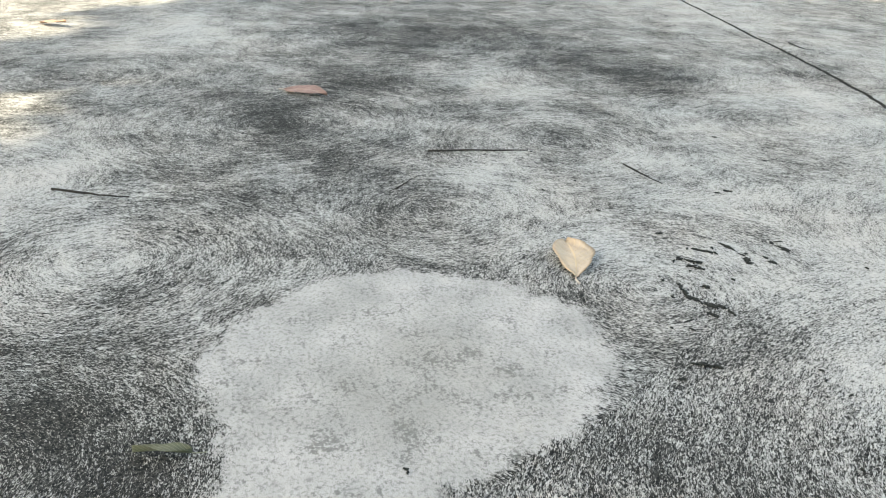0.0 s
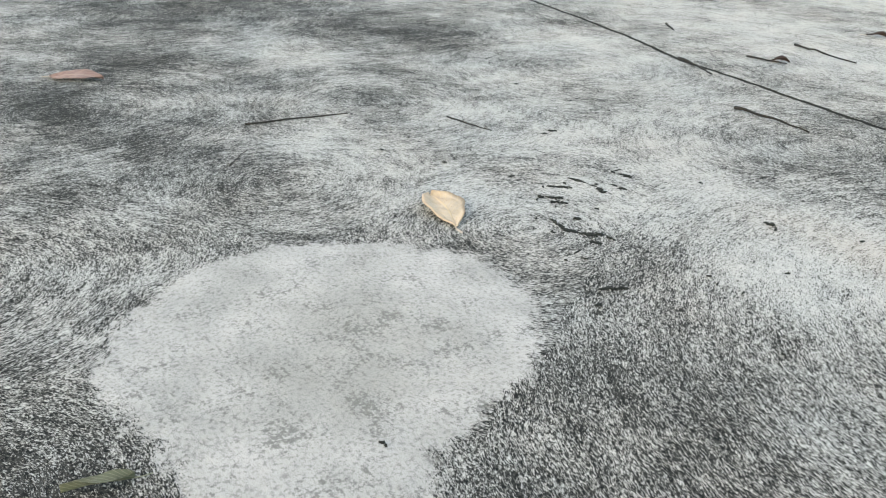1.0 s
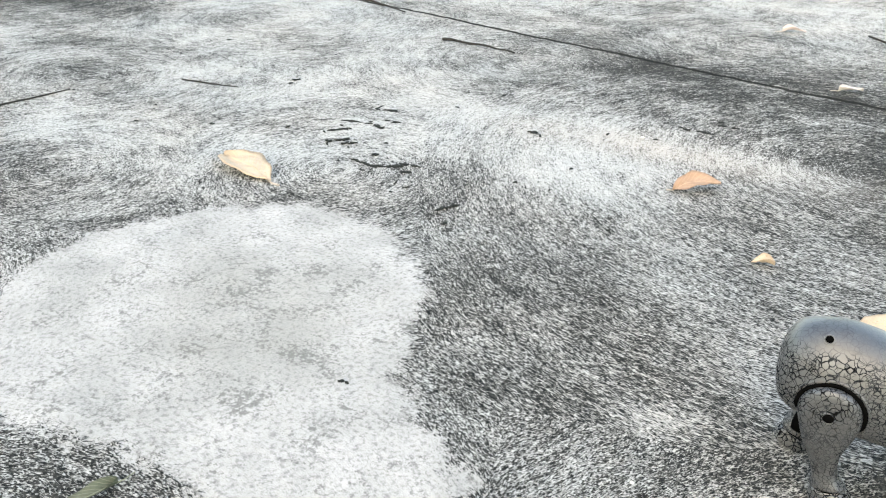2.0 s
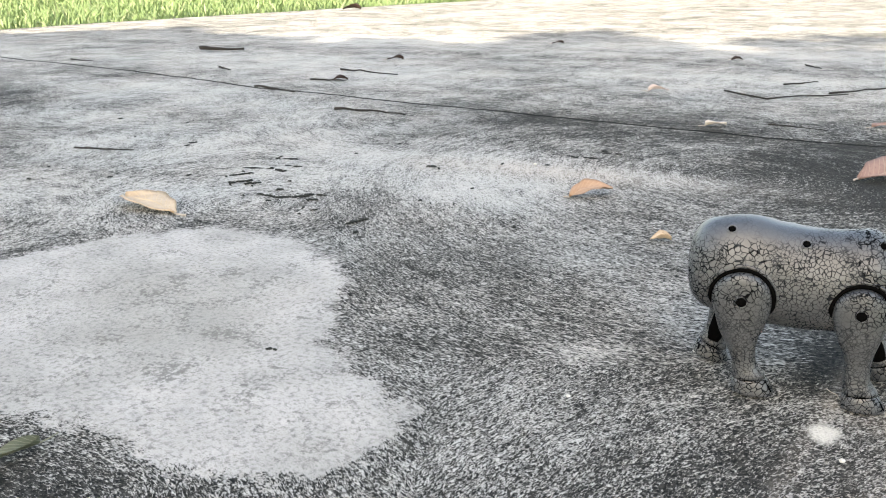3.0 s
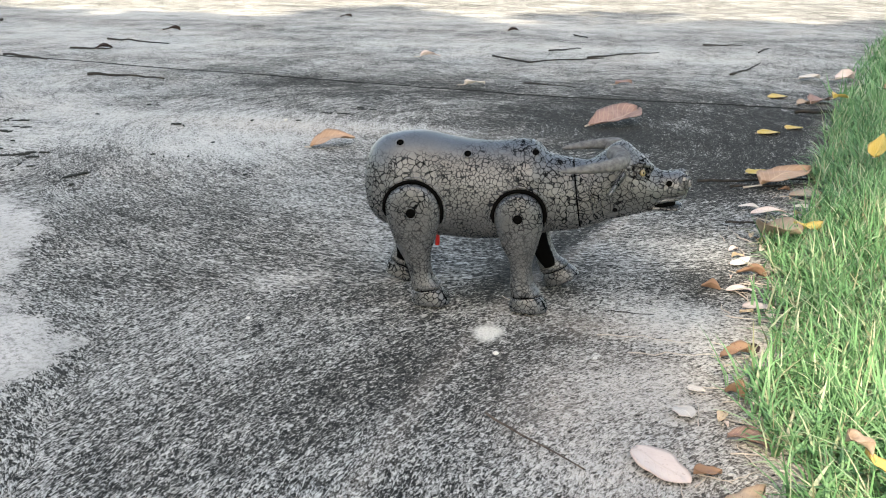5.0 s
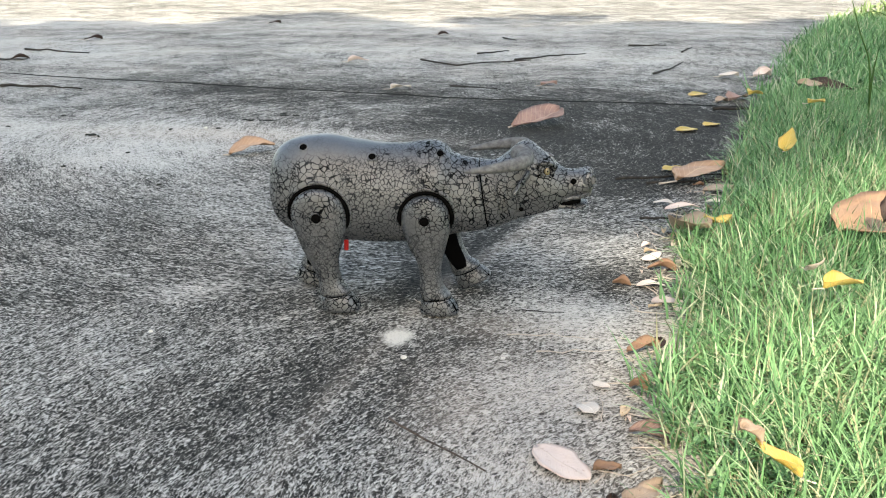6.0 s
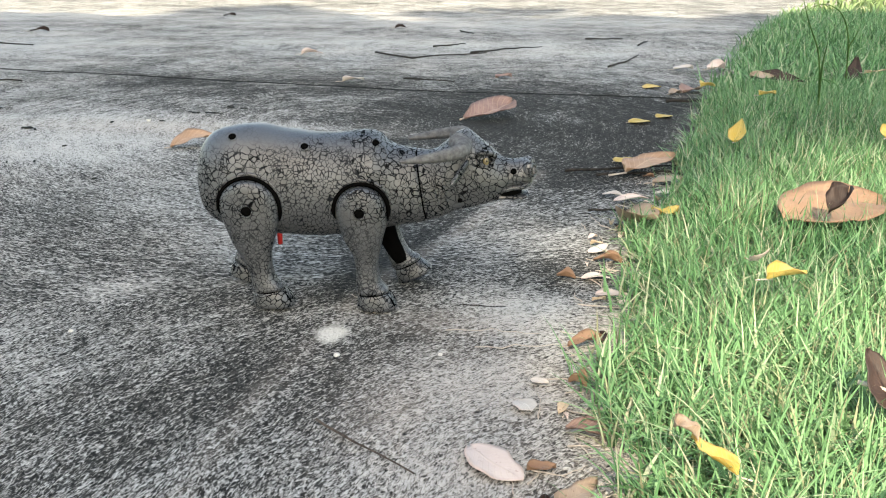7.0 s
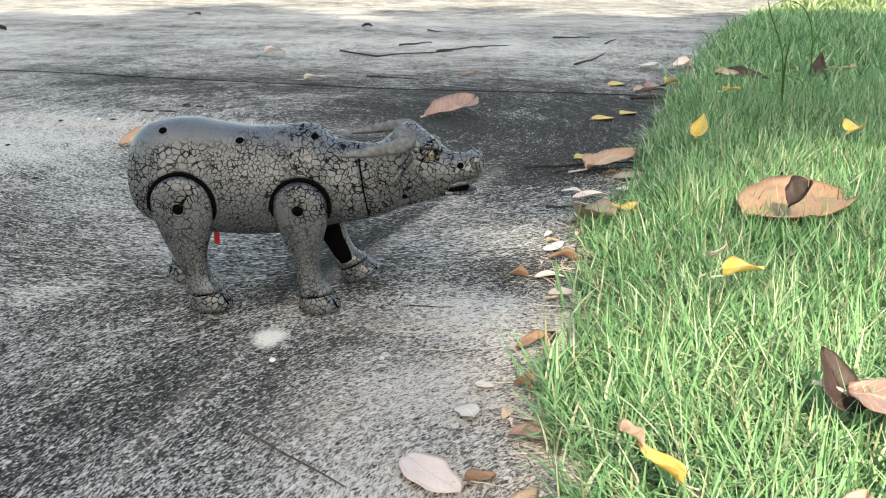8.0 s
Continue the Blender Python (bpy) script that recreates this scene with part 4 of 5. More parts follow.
        ball(pad + Vector((3.3, s * 3.4, 0.5)), (1.4, 1.8, 2.6), HORN)
        tube(bm, smooth_rows([(205, s * 11.6, 80.4), (211, s * 11.2, 82.4), (217, s * 10.8, 83.2), (222, s * 8.0, 84.6), (224.6, s * 3.0, 85.6)], 3), [0.5] + [1.5] * 11 + [0.9], 8, SKIN)
        dimple(Vector((177, s * 17.0, 75)), (0, s, -0.2), 1.7, False)
    for x, half in ((160, 19.4), (166, 18.8)):       # folds of the throat
        for s in (-1, 1):
            tube(bm, [(x + 4.5, s * (half - 4.2), 66), (x + 2, s * (half - 0.4), 76), (x, s * half, 84), (x - 1, s * (half - 1.4), 92)], [0.3, 0.8, 0.8, 0.3], 6, SKIN)
    head = done("head", toy)

    # lower jaw, with the mouth ajar
    jaw = [(198, 79, 71.0, 9.4), (205, 78, 72.6, 9.6), (211, 77.2, 73.2, 9.6), (217, 77.0, 73.2, 9.2), (221, 77.6, 74.0, 7.6), (223, 77.4, 75.2, 4.4)]
    loft(bm, [ring(*row, 2.4, 0, 28) for row in smooth_rows(jaw, 3)], SKIN)
    done("lower_jaw", head)
    for s in (-1, 1):
        # horn: out of the poll, then swept back; a flattened round that tapers
        horn = smooth_rows([(175, s * 7, 112, 7.0, 6.4), (177.6, s * 15, 111.6, 6.4, 5.8), (178.2, s * 23, 111.2, 5.6, 5.4), (176, s * 30, 110.6, 5.0, 5.0), (170, s * 34.6, 109.6, 4.6, 4.5),
                            (161, s * 36.8, 108.2, 4.0, 3.8), (151, s * 37.0, 106.5, 3.2, 2.9), (143, s * 36.0, 105.3, 2.2, 1.9), (138.6, s * 35.0, 104.7, 1.0, 0.9)], 4)
        rings = []
        for i, (x, y, z, wide, tall) in enumerate(horn):
            way = Vector(np.array(horn[min(i + 1, len(horn) - 1)][:3]) - np.array(horn[max(i - 1, 0)][:3])).normalized()
            side = way.cross(Vector((0, 0, 1))).normalized()
            up = side.cross(way)
            ridge = 1 + 0.03 * math.sin(i * 1.9)
            rings.append([Vector((x, y, z)) + (side * (wide * math.cos(a)) + up * (tall * math.sin(a) * (1.0 if math.sin(a) > 0 else 0.85))) * ridge for a in (k * math.tau / 20 for k in range(20))])
        loft(bm, rings, HORN)
        done("horn", head, "smooth grey swept-back horn")
        # ear: a cupped leaf of skin below the horn
        ear = smooth_rows([(181, s * 14, 99.0, 2.6, 2.2), (179, s * 19.5, 97.6, 5.2, 2.0), (176.5, s * 25.5, 95.2, 6.2, 1.7), (173.6, s * 31.0, 92.4, 4.4, 1.4), (171.6, s * 35.0, 90.4, 0.7, 0.6)], 4)
        rings, cup = [], []
        for x, y, z, wide, thick in ear:
            flat = Vector((-0.45, 0, -0.89))
            face = Vector((0.89, s * 0.25, -0.38)).normalized()
            rings.append([Vector((x, y, z)) + flat * wide * math.cos(a) + face * thick * (math.sin(a) - 0.35 * math.cos(a) ** 2) for a in (k * math.tau / 14 for k in range(14))])
            cup.append([Vector((x, y, z)) + face * thick * 0.60 + flat * wide * 0.52 * math.cos(a) + face * 0.35 * math.sin(a) for a in (k * math.tau / 10 for k in range(10))])
        loft(bm, rings, SKIN)
        loft(bm, cup[3:-4], HOLE)
        done("ear", head)
        # eye between two lids, under a brow
        eye = Vector((193.4, s * 14.2, 101.2))
        look_out = Vector((0.34, s * 1.0, 0.22)).normalized()
        turn = look_out.to_track_quat("Z", "Y").to_matrix().to_4x4()
        ball(eye, (2.1, 3.3, 1.5), EYE, turn)
        ball(eye + look_out * 1.25, (0.6, 0.75, 0.4), HOLE, turn)
        hoop(eye, look_out, 4.2, 2.7, 0.85, SKIN, 0.3)
        hoop(eye, look_out, 5.9, 4.1, 0.75, SKIN, -0.3)
        done("eye", head, "amber eye between grey lids")

    # legs: height, middle, half length, half thickness
    foot = [(0, 4.0, 11.6, 8.6), (1.3, 4.2, 13.6, 9.6), (4.5, 4.0, 13.4, 9.4), (8.6, 3.0, 11.8, 8.8), (10.4, 2.6, 10.4, 8.0), (11.2, 2.5, 9.8, 7.5), (12.0, 2.4, 10.4, 8.0), (13.4, 2.0, 10.8, 8.2), (17, 0.8, 9.4, 7.7), (21, 0.0, 8.2, 7.1)]
    hind = foot + [(27, -0.8, 8.2, 7.0), (34, -1.6, 9.4, 7.3), (41, -1.8, 11.9, 7.7), (48, -1.2, 14.8, 8.2), (56, -0.4, 17.4, 8.6), (64, 0, 19.0, 8.8), (71, 0, 19.4, 8.9), (78, 0, 18.0, 8.8), (84, 0, 13.6, 8.4), (87.4, 0, 7.6, 7.4), (88.8, 0, 2.4, 5.4)]
    fore = foot + [(27, 0.2, 7.6, 6.8), (34, 0.2, 8.0, 7.0), (41, 0.2, 9.6, 7.4), (48, 0, 12.4, 8.0), (56, 0, 15.0, 8.5), (64, 0, 16.4, 8.8), (71, 0, 16.5, 8.9), (77, 0, 14.8, 8.7), (82, 0, 10.8, 8.2), (84.8, 0, 5.8, 7.2), (85.8, 0, 1.8, 5.2)]
    for hip, s, swing, profile, drop in ((38.4, -1, 8, hind, 0), (112, -1, 5, fore, 0), (112, 1, 25, fore, -3.5), (38.4, 1, -19, hind, -2.4)):
        turn = Matrix.Translation((hip, s * 25.6, 69.5 + drop)) @ Matrix.Rotation(radians(-swing), 4, "Y")
        rows = smooth_rows(profile, 3)
        rings = []
        for z, mid, half, thick in rows:
            # the hoof keeps flat on the ground while the leg swings
            level = max(0.0, 1 - z / 12.0) * math.tan(radians(swing)) if abs(swing) < 15 else 0.0
            ring_pts = []
            for a in (k * math.tau / 32 for k in range(32)):
                px = mid + half * math.copysign(abs(math.cos(a)) ** 0.88, math.cos(a))
                ring_pts.append(turn @ (Vector((px, thick * math.copysign(abs(math.sin(a)) ** 0.75, math.sin(a)), z - 69.5 + level * -px))
                                        + Vector((0.5 * noise.noise(Vector((px, z, hip)) * 0.09), 0, 0))))
            rings.append(ring_pts)
        loft(bm, rings, SKIN)
        loft(bm, [[turn @ Vector((2.5 + 10.2 * math.cos(a), 7.9 * math.copysign(abs(math.sin(a)) ** 0.8, math.sin(a)), z - 69.5)) for a in (k * math.tau / 28 for k in range(28))]
                  for z in (10.7, 11.7)], HOLE)
        # inner side of the leg: a slightly raised black shape paints a hollow's shade
        inner_shade = [(16, 0.6, 4.5), (24, 0.0, 6.0), (34, -0.4, 6.6), (44, -0.6, 9.0), (54, 0, 11.5), (60, 0, 7.0)]
        loft(bm, [[turn @ Vector((mid + half * math.cos(a), -s * 6.2 + 2.6 * math.sin(a), z - 69.5)) for a in (k * math.tau / 14 for k in range(14))] for z, mid, half in smooth_rows(inner_shade, 2)], HOLE)
        dimple(turn @ Vector((0, s * 8.9, 0)), (0, s, 0), 3.4)
        # cleft and toes of the hoof
        for k in (-0.55, 0.0, 0.55):
            p = [turn @ Vector((17.4 - 2.6 * k * k, k * 9.5, 2 - 69.5)), turn @ Vector((15.6 - 2.4 * k * k, k * 8.6, 6 - 69.5)), turn @ Vector((12.6 - 2 * k * k, k * 7.4, 10.4 - 69.5))]
            tube(bm, p, [0.5, 0.7, 0.4], 5, HOLE)
        done("leg", toy)
    # red tab under the belly
    box(bm, (53, -6, 45), (3.0, 2.4, 14), RED)
    bmesh.ops.bevel(bm, geom=bm.edges[:], offset=0.5, segments=2)
    done("switch", toy, "small red plastic switch tab")
    bm.free()
    toy.matrix_basis = pose(-0.0975, 0.0610, 0.0, 0, 0, 3.0)
    return tagged(toy, "grey plastic toy water buffalo with black crackled skin, striding on concrete", "toy")


build_toy()


# ---- fallen leaves, petals and twigs ----
def build_leaf(name, base, tip, width, material, label, z=0.0, curl=0.25, arch=0.08, tip_lift=0.0, twist=0.0, seed=1, stalk=0.25, group="fallen leaves", blunt=0.8, fold=0.0, stem_material=None, tilt=0.0, full=0.8):
    """A leaf from base to tip; curl lifts its sides, arch its middle (in lengths), fold bends it along the rib, full rounds its outline."""
    a, b = Vector((*base, 0)), Vector((*tip, 0))
    length = (b - a).length
    angle = math.atan2(b.y - a.y, b.x - a.x)
    rnd = random.Random(seed)
    nu, nv = 18, 10
    crumple = 0.06 if name == "petal" or material in (M_PALE, M_WHITE, M_YELLOW) else 0.15 if width < 0.03 else 0.10
    half = width / 2
    rows = []
    for i in range(nu + 1):
        u = i / nu
        w = half * max(0.02, math.sin(math.pi * u ** blunt)) ** full * (1 + 0.05 * math.sin(17 * u + seed))
        left, right = (1 + 0.9 * crumple * noise.noise(Vector((u * 6.0, side, seed * 3.7))) for side in (0.0, 9.0))
        row = []
        for j in range(nv + 1):
            v = 2 * j / nv - 1
            zz = curl * half * abs(v) ** 2 * (0.6 + 0.4 * math.sin(5 * u + seed)) + arch * length * math.sin(math.pi * u) + tip_lift * length * u ** 2.5
            zz += fold * half * abs(v) * w / half + twist * v * w * (u - 0.3) + 0.03 * half * math.sin(9 * u + 4 * v + seed)
            zz += crumple * half * (noise.noise(Vector((u * 4.0 + seed * 5.1, v * 1.9, 0.5 * seed))) + 0.5 * noise.noise(Vector((u * 9.0, v * 4.0, seed * 2.3))))
            yy = v * w * (1 - 0.12 * abs(curl)) * (left if v < 0 else right)
            bow = 0.05 * length * math.sin(math.pi * u) * (1 if seed % 2 else -1)
            row.append(Vector((u * length, yy + bow, zz)))
        rows.append(row)
    low = min(p.z for r in rows for p in r)
    thick = max(0.00025, width * 0.008)
    bm = bmesh.new()
    uvs = bm.loops.layers.uv.new("UVMap")
    coords = {}
    top = [[bm.verts.new(p - Vector((0, 0, low - thick))) for p in r] for r in rows]
    under = [[bm.verts.new(p - Vector((0, 0, low))) for p in r] for r in rows]
    for grid in (top, under):
        for i, r in enumerate(grid):
            for j, vert in enumerate(r):
                coords[vert] = (i / nu, j / nv)

    def face(vs):
        f = bm.faces.new(vs)
        for loop in f.loops:
            loop[uvs].uv = coords[loop.vert]

    for i in range(nu):
        for j in range(nv):
            face((top[i][j], top[i + 1][j], top[i + 1][j + 1], top[i][j + 1]))
            face((under[i][j], under[i][j + 1], under[i + 1][j + 1], under[i + 1][j]))
        for j in (0, nv):
            face((top[i][j], under[i][j], under[i + 1][j], top[i + 1][j]))
    for i in (0, nu):
        for j in range(nv):
            face((top[i][j], top[i][j + 1], under[i][j + 1], under[i][j]))
    bmesh.ops.recalc_face_normals(bm, faces=bm.faces[:])
    ob = part(name, bm, material)
    ob.matrix_basis = pose(a.x, a.y, z + 0.0004, 0, 0, math.degrees(angle)) @ pose(0, 0, 0, tilt)
    if stalk:
        bm = bmesh.new()
        z0 = rows[0][nv // 2].z - low + thick
        s = stalk * length
        tube(bm, [(0.02 * length, 0, z0), (-0.4 * s, 0.06 * s, z0 * 0.6 + 0.0006), (-s, 0.2 * s * rnd.uniform(-1, 1), 0.0012)], [width * 0.022 + 0.0002, width * 0.016 + 0.0002, width * 0.024 + 0.0002], 6)
        part("stalk", bm, stem_material or M_STRAW, ob)
    return tagged(ob, label, "petal" if name == "petal" else "leaf", group)


build_leaf("leaf", (-2.725, -0.755), (-2.665, -0.67), 0.05, M_ORANGE, "dry orange-brown leaf lying on the concrete", seed=2, tip_lift=0.12)
build_leaf("leaf", (-1.765, -0.062), (-1.690, 0.028), 0.050, M_BROWN, "dry pinkish-brown leaf with a raised edge on concrete", seed=3, curl=0.15, arch=0.05, tip_lift=0.03, stalk=0.12, tilt=10)
build_leaf("leaf", (-0.722, 0.240), (-0.822, 0.262), 0.054, M_TAN, "broad dry tan leaf lying beside the cement patch", seed=4, curl=0.20, arch=0.05, tip_lift=0.06, blunt=1.35, full=0.6, stalk=0.16)
build_leaf("leaf", (-0.303, 0.497), (-0.256, 0.536), 0.034, M_ORANGE, "dry orange-tan leaf arched off the concrete", seed=5, curl=0.3, arch=0.12, tip_lift=0.10, stalk=0.12, tilt=8)
build_leaf("leaf", (-0.152, 0.365), (-0.174, 0.357), 0.016, M_TAN, "small dry yellowish leaf scrap on concrete", seed=6, curl=0.9, stalk=0)
build_leaf("leaf", (-0.066, 0.268), (-0.030, 0.300), 0.026, M_TAN, "narrow tan leaf with a lifted tip", seed=7, curl=0.25, arch=0.05, tip_lift=0.26, blunt=1.4, stalk=0.1, tilt=10)
build_leaf("leaf", (0.040, 0.736), (0.108, 0.812), 0.058, M_BROWN, "large pinkish-brown leaf folded along its rib", seed=8, curl=0.1, arch=0.03, tip_lift=0.16, fold=0.35, blunt=1.25, full=0.65, stalk=0.08, tilt=8)
build_leaf("leaf", (-0.452, -0.207), (-0.462, -0.256), 0.014, M_GREENLEAF, "faded grey-green leaf on mildewed concrete", seed=9, curl=0.9, fold=0.4, twist=0.8, stem_material=M_GREENLEAF)
for base, tip, wide, seed in [((0.345, 1.085), (0.378, 1.110), 0.030, 11), ((0.278, 0.745), (0.310, 0.762), 0.026, 12), ((0.325, 0.792), (0.350, 0.810), 0.024, 13),
                              ((0.232, 0.495), (0.258, 0.512), 0.026, 14)]:
    build_leaf("leaf", base, tip, wide, M_YELLOW, "small bright yellow leaf on dark concrete", seed=seed, curl=0.12, arch=0.04, stalk=0.12, full=0.65, group="small yellow leaves")
build_leaf("leaf", (0.236, 0.425), (0.300, 0.490), 0.046, M_ORANGE, "creased pale tan leaf across a twig", z=0.004, seed=15, curl=0.35, arch=0.05, tip_lift=0.03)
build_leaf("leaf", (0.262, 0.402), (0.300, 0.420), 0.020, M_DULL, "small tan leaf under the grass edge", seed=16)
build_leaf("petal", (0.205, 0.352), (0.225, 0.346), 0.012, M_WHITE, "small bleached petal on concrete", seed=17, stalk=0, curl=0.3, full=0.6)
build_leaf("petal", (0.214, 0.328), (0.250, 0.342), 0.014, M_PALE, "narrow pale pink petal on concrete", seed=18, stalk=0, curl=0.3, full=0.6)
build_leaf("petal", (0.258, 0.362), (0.282, 0.352), 0.012, M_WHITE, "narrow bleached petal by the grass", seed=19, stalk=0, full=0.6)
build_leaf("leaf", (0.214, 0.262), (0.238, 0.212), 0.036, M_DULL, "crumpled pink-brown leaf leaning on the grass", seed=20, curl=0.5, arch=0.10, fold=0.5, tip_lift=0.35)
build_leaf("leaf", (0.236, 0.240), (0.262, 0.246), 0.020, M_YELLOW, "crumpled yellow leaf at the grass edge", z=0.012, seed=21, curl=1.0, group="small yellow leaves")
build_leaf("petal", (0.178, 0.172), (0.194, 0.182), 0.012, M_WHITE, "flat bleached petal by the grass", seed=22, curl=0.2, stalk=0, tip_lift=0.2, full=0.6)
build_leaf("leaf", (0.180, 0.152), (0.202, 0.147), 0.011, M_RUST, "crumpled orange-brown leaf on sandy concrete", seed=23, curl=1.2, arch=0.15)
build_leaf("leaf", (0.150, 0.116), (0.164, 0.112), 0.011, M_RUST, "small rust-brown leaf scrap", seed=24, curl=1.0, stalk=0)
build_leaf("petal", (0.168, 0.112), (0.190, 0.116), 0.010, M_PALE, "narrow pale petal on concrete", seed=25, stalk=0, full=0.6)
build_leaf("petal", (0.176, 0.080), (0.200, 0.084), 0.013, M_PALE, "pale dry petal at the grass edge", seed=26, stalk=0, full=0.6)
build_leaf("petal", (0.1215, -0.076), (0.129, -0.089), 0.0135, M_WHITE, "small pale pink petal on sandy concrete", seed=27, stalk=0, curl=0.12, tip_lift=0.1, full=0.6)
build_leaf("petal", (0.129, -0.051), (0.139, -0.055), 0.007, M_WHITE, "tiny bleached petal on sandy concrete", seed=28, stalk=0, full=0.6)
build_leaf("leaf", (0.152, -0.006), (0.174, 0.004), 0.012, M_RUST, "small rust-brown leaf by the grass", seed=29, curl=1.0)
build_leaf("leaf", (0.150, -0.052), (0.161, -0.060), 0.010, M_RUST, "crumpled rust-brown leaf scrap", seed=30, curl=1.4, arch=0.25, stalk=0)
build_leaf("leaf", (0.146, -0.103), (0.168, -0.110), 0.014, M_BROWN, "grey-brown cracked leaf on sandy concrete", seed=31, curl=0.5, stalk=0)
build_leaf("leaf", (0.098, -0.124), (0.124, -0.150), 0.0215, M_PALE, "smooth pale pink oval leaf lying flat", seed=32, curl=0.12, arch=0.03, stalk=0, blunt=0.95, full=0.55)
build_leaf("leaf", (0.126, -0.142), (0.140, -0.138), 0.009, M_RUST, "small rust-brown leaf scrap", seed=33, curl=0.8, stalk=0)
build_leaf("leaf", (0.138, -0.168), (0.158, -0.152), 0.014, M_DULL, "dry tan leaf at the grass edge", seed=34, curl=0.9)
# on and in the grass
build_leaf("leaf", (0.340, 0.206), (0.440, 0.258), 0.074, M_COPPER, "large orange-tan leaf resting on the grass", z=0.022, seed=35, curl=0.12, arch=0.05, tip_lift=0.02, blunt=0.95, tilt=8, full=0.45, stalk=0)
build_leaf("leaf", (0.366, 0.186), (0.381, 0.192), 0.026, M_DARK, "small dark curled leaf on the grass", z=0.036, seed=36, curl=0.8, arch=0.10, tip_lift=0.9, fold=0.5, stalk=0)
build_leaf("leaf", (0.366, 0.500), (0.376, 0.516), 0.022, M_YELLOW, "bright yellow leaf standing up in the grass", z=0.026, seed=37, curl=0.6, tip_lift=1.3, group="small yellow leaves")
build_leaf("leaf", (0.278, 0.035), (0.308, 0.050), 0.018, M_YELLOW, "yellow leaf on the grass", z=0.034, seed=38, curl=0.8, group="small yellow leaves")
build_leaf("leaf", (0.213, -0.172), (0.197, -0.152), 0.010, M_AMBER, "curled yellow leaf with a dry brown end on grass", z=0.024, seed=39, curl=1.2, arch=0.12, tip_lift=0.2, group="small yellow leaves")
build_leaf("leaf", (0.190, -0.146), (0.199, -0.157), 0.010, M_DULL, "crumpled tan-brown leaf on the grass", z=0.030, seed=40, curl=1.5, arch=0.3, stalk=0)
build_leaf("leaf", (0.302, -0.100), (0.348, -0.140), 0.050, M_BROWN, "large pale pink-brown leaf on the grass", z=0.028, seed=41, curl=0.3, arch=0.1)
build_leaf("leaf", (0.306, -0.110), (0.293, -0.086), 0.023, M_DARK, "dark brown curled leaf standing on the grass", z=0.024, seed=42, curl=0.3, arch=0.05, tip_lift=0.75, stalk=0)
build_leaf("leaf", (0.535, 0.505), (0.560, 0.530), 0.026, M_YELLOW, "yellow leaf on the grass", z=0.035, seed=43, curl=0.7, group="small yellow leaves")
build_leaf("leaf", (0.280, 0.082), (0.288, 0.070), 0.010, M_PALE, "pale dry leaf upright in the grass", z=0.030, seed=44, curl=0.8, tip_lift=0.9)
build_leaf("leaf", (0.530, 1.085), (0.612, 1.050), 0.026, M_DARK, "long dark dry leaf with a bleached edge on the grass", z=0.022, seed=45, curl=0.4, tilt=40, stalk=0)
build_leaf("leaf", (0.520, 1.055), (0.560, 1.048), 0.020, M_DULL, "pale tan leaf folded on the grass", z=0.030, seed=64, curl=0.5, tilt=30, stalk=0)
build_leaf("leaf", (0.716, 1.125), (0.736, 1.160), 0.034, M_DARK, "dark dry leaf standing in the grass", z=0.016, seed=46, curl=0.4, tip_lift=0.95, stalk=0)
build_leaf("leaf", (0.730, 1.100), (0.768, 1.082), 0.018, M_TAN, "tan leaf curled among the grass", z=0.034, seed=65, curl=0.7, tip_lift=0.2)
build_leaf("leaf", (0.440, 1.345), (0.485, 1.365), 0.030, M_WHITE, "pale bleached leaf at the grass edge", z=0.002, seed=47, curl=0.5)
build_leaf("leaf", (0.505, 1.325), (0.545, 1.345), 0.040, M_PALE, "pink-tan leaf at the grass edge", z=0.006, seed=48, curl=0.8)
build_leaf("leaf", (0.380, 1.02), (0.402, 1.03), 0.026, M_DULL, "small tan leaf beside the joint", seed=49, curl=0.4)
build_leaf("leaf", (0.405, 1.04), (0.440, 1.08), 0.040, M_BROWN, "curled pink-brown leaf by the grass", seed=50, curl=0.4)
build_leaf("leaf", (0.400, 0.870), (0.425, 0.885), 0.026, M_YELLOW, "yellow leaf on the grass edge", z=0.035, seed=51, curl=0.6, group="small yellow leaves")
build_leaf("leaf", (0.47, 0.80), (0.50, 0.82), 0.022, M_YELLOW, "narrow yellow leaf in the grass", z=0.035, seed=52, curl=0.6, group="small yellow leaves")
build_leaf("leaf", (0.262, -0.206), (0.274, -0.190), 0.011, M_DULL, "pale tan leaf on the grass", z=0.034, seed=53, curl=0.6)
# far, dark, curled leaves and pale scraps on the driveway
for x, y, wide, mat, label, seed in [(-1.26, 1.91, 0.05, M_DARK, "dark curled leaf standing on the driveway", 54), (-1.17, 1.405, 0.038, M_DARK, "dark crumpled leaf on the driveway", 55),
                                     (-0.26, 2.26, 0.036, M_DARK, "dark curled leaf scrap on the driveway", 56), (-0.366, 1.503, 0.05, M_PALE, "pale leaf lying on the driveway", 57),
                                     (-0.189, 1.087, 0.04, M_WHITE, "bleached leaf scrap by the joint", 58), (0.089, 1.177, 0.035, M_BROWN, "small brown leaf on dark concrete", 59),
                                     (-0.935, 2.62, 0.042, M_DARK, "dark leaf scrap on the driveway", 60), (-2.93, 4.6, 0.14, M_DARK, "dark dry leaf at the lawn edge", 61)]:
    build_leaf("leaf", (x - wide * 0.45, y - 0.01), (x + wide * 0.45, y + 0.015), wide * 0.55, mat, label, seed=seed, curl=0.7, arch=0.10, stalk=0.3)


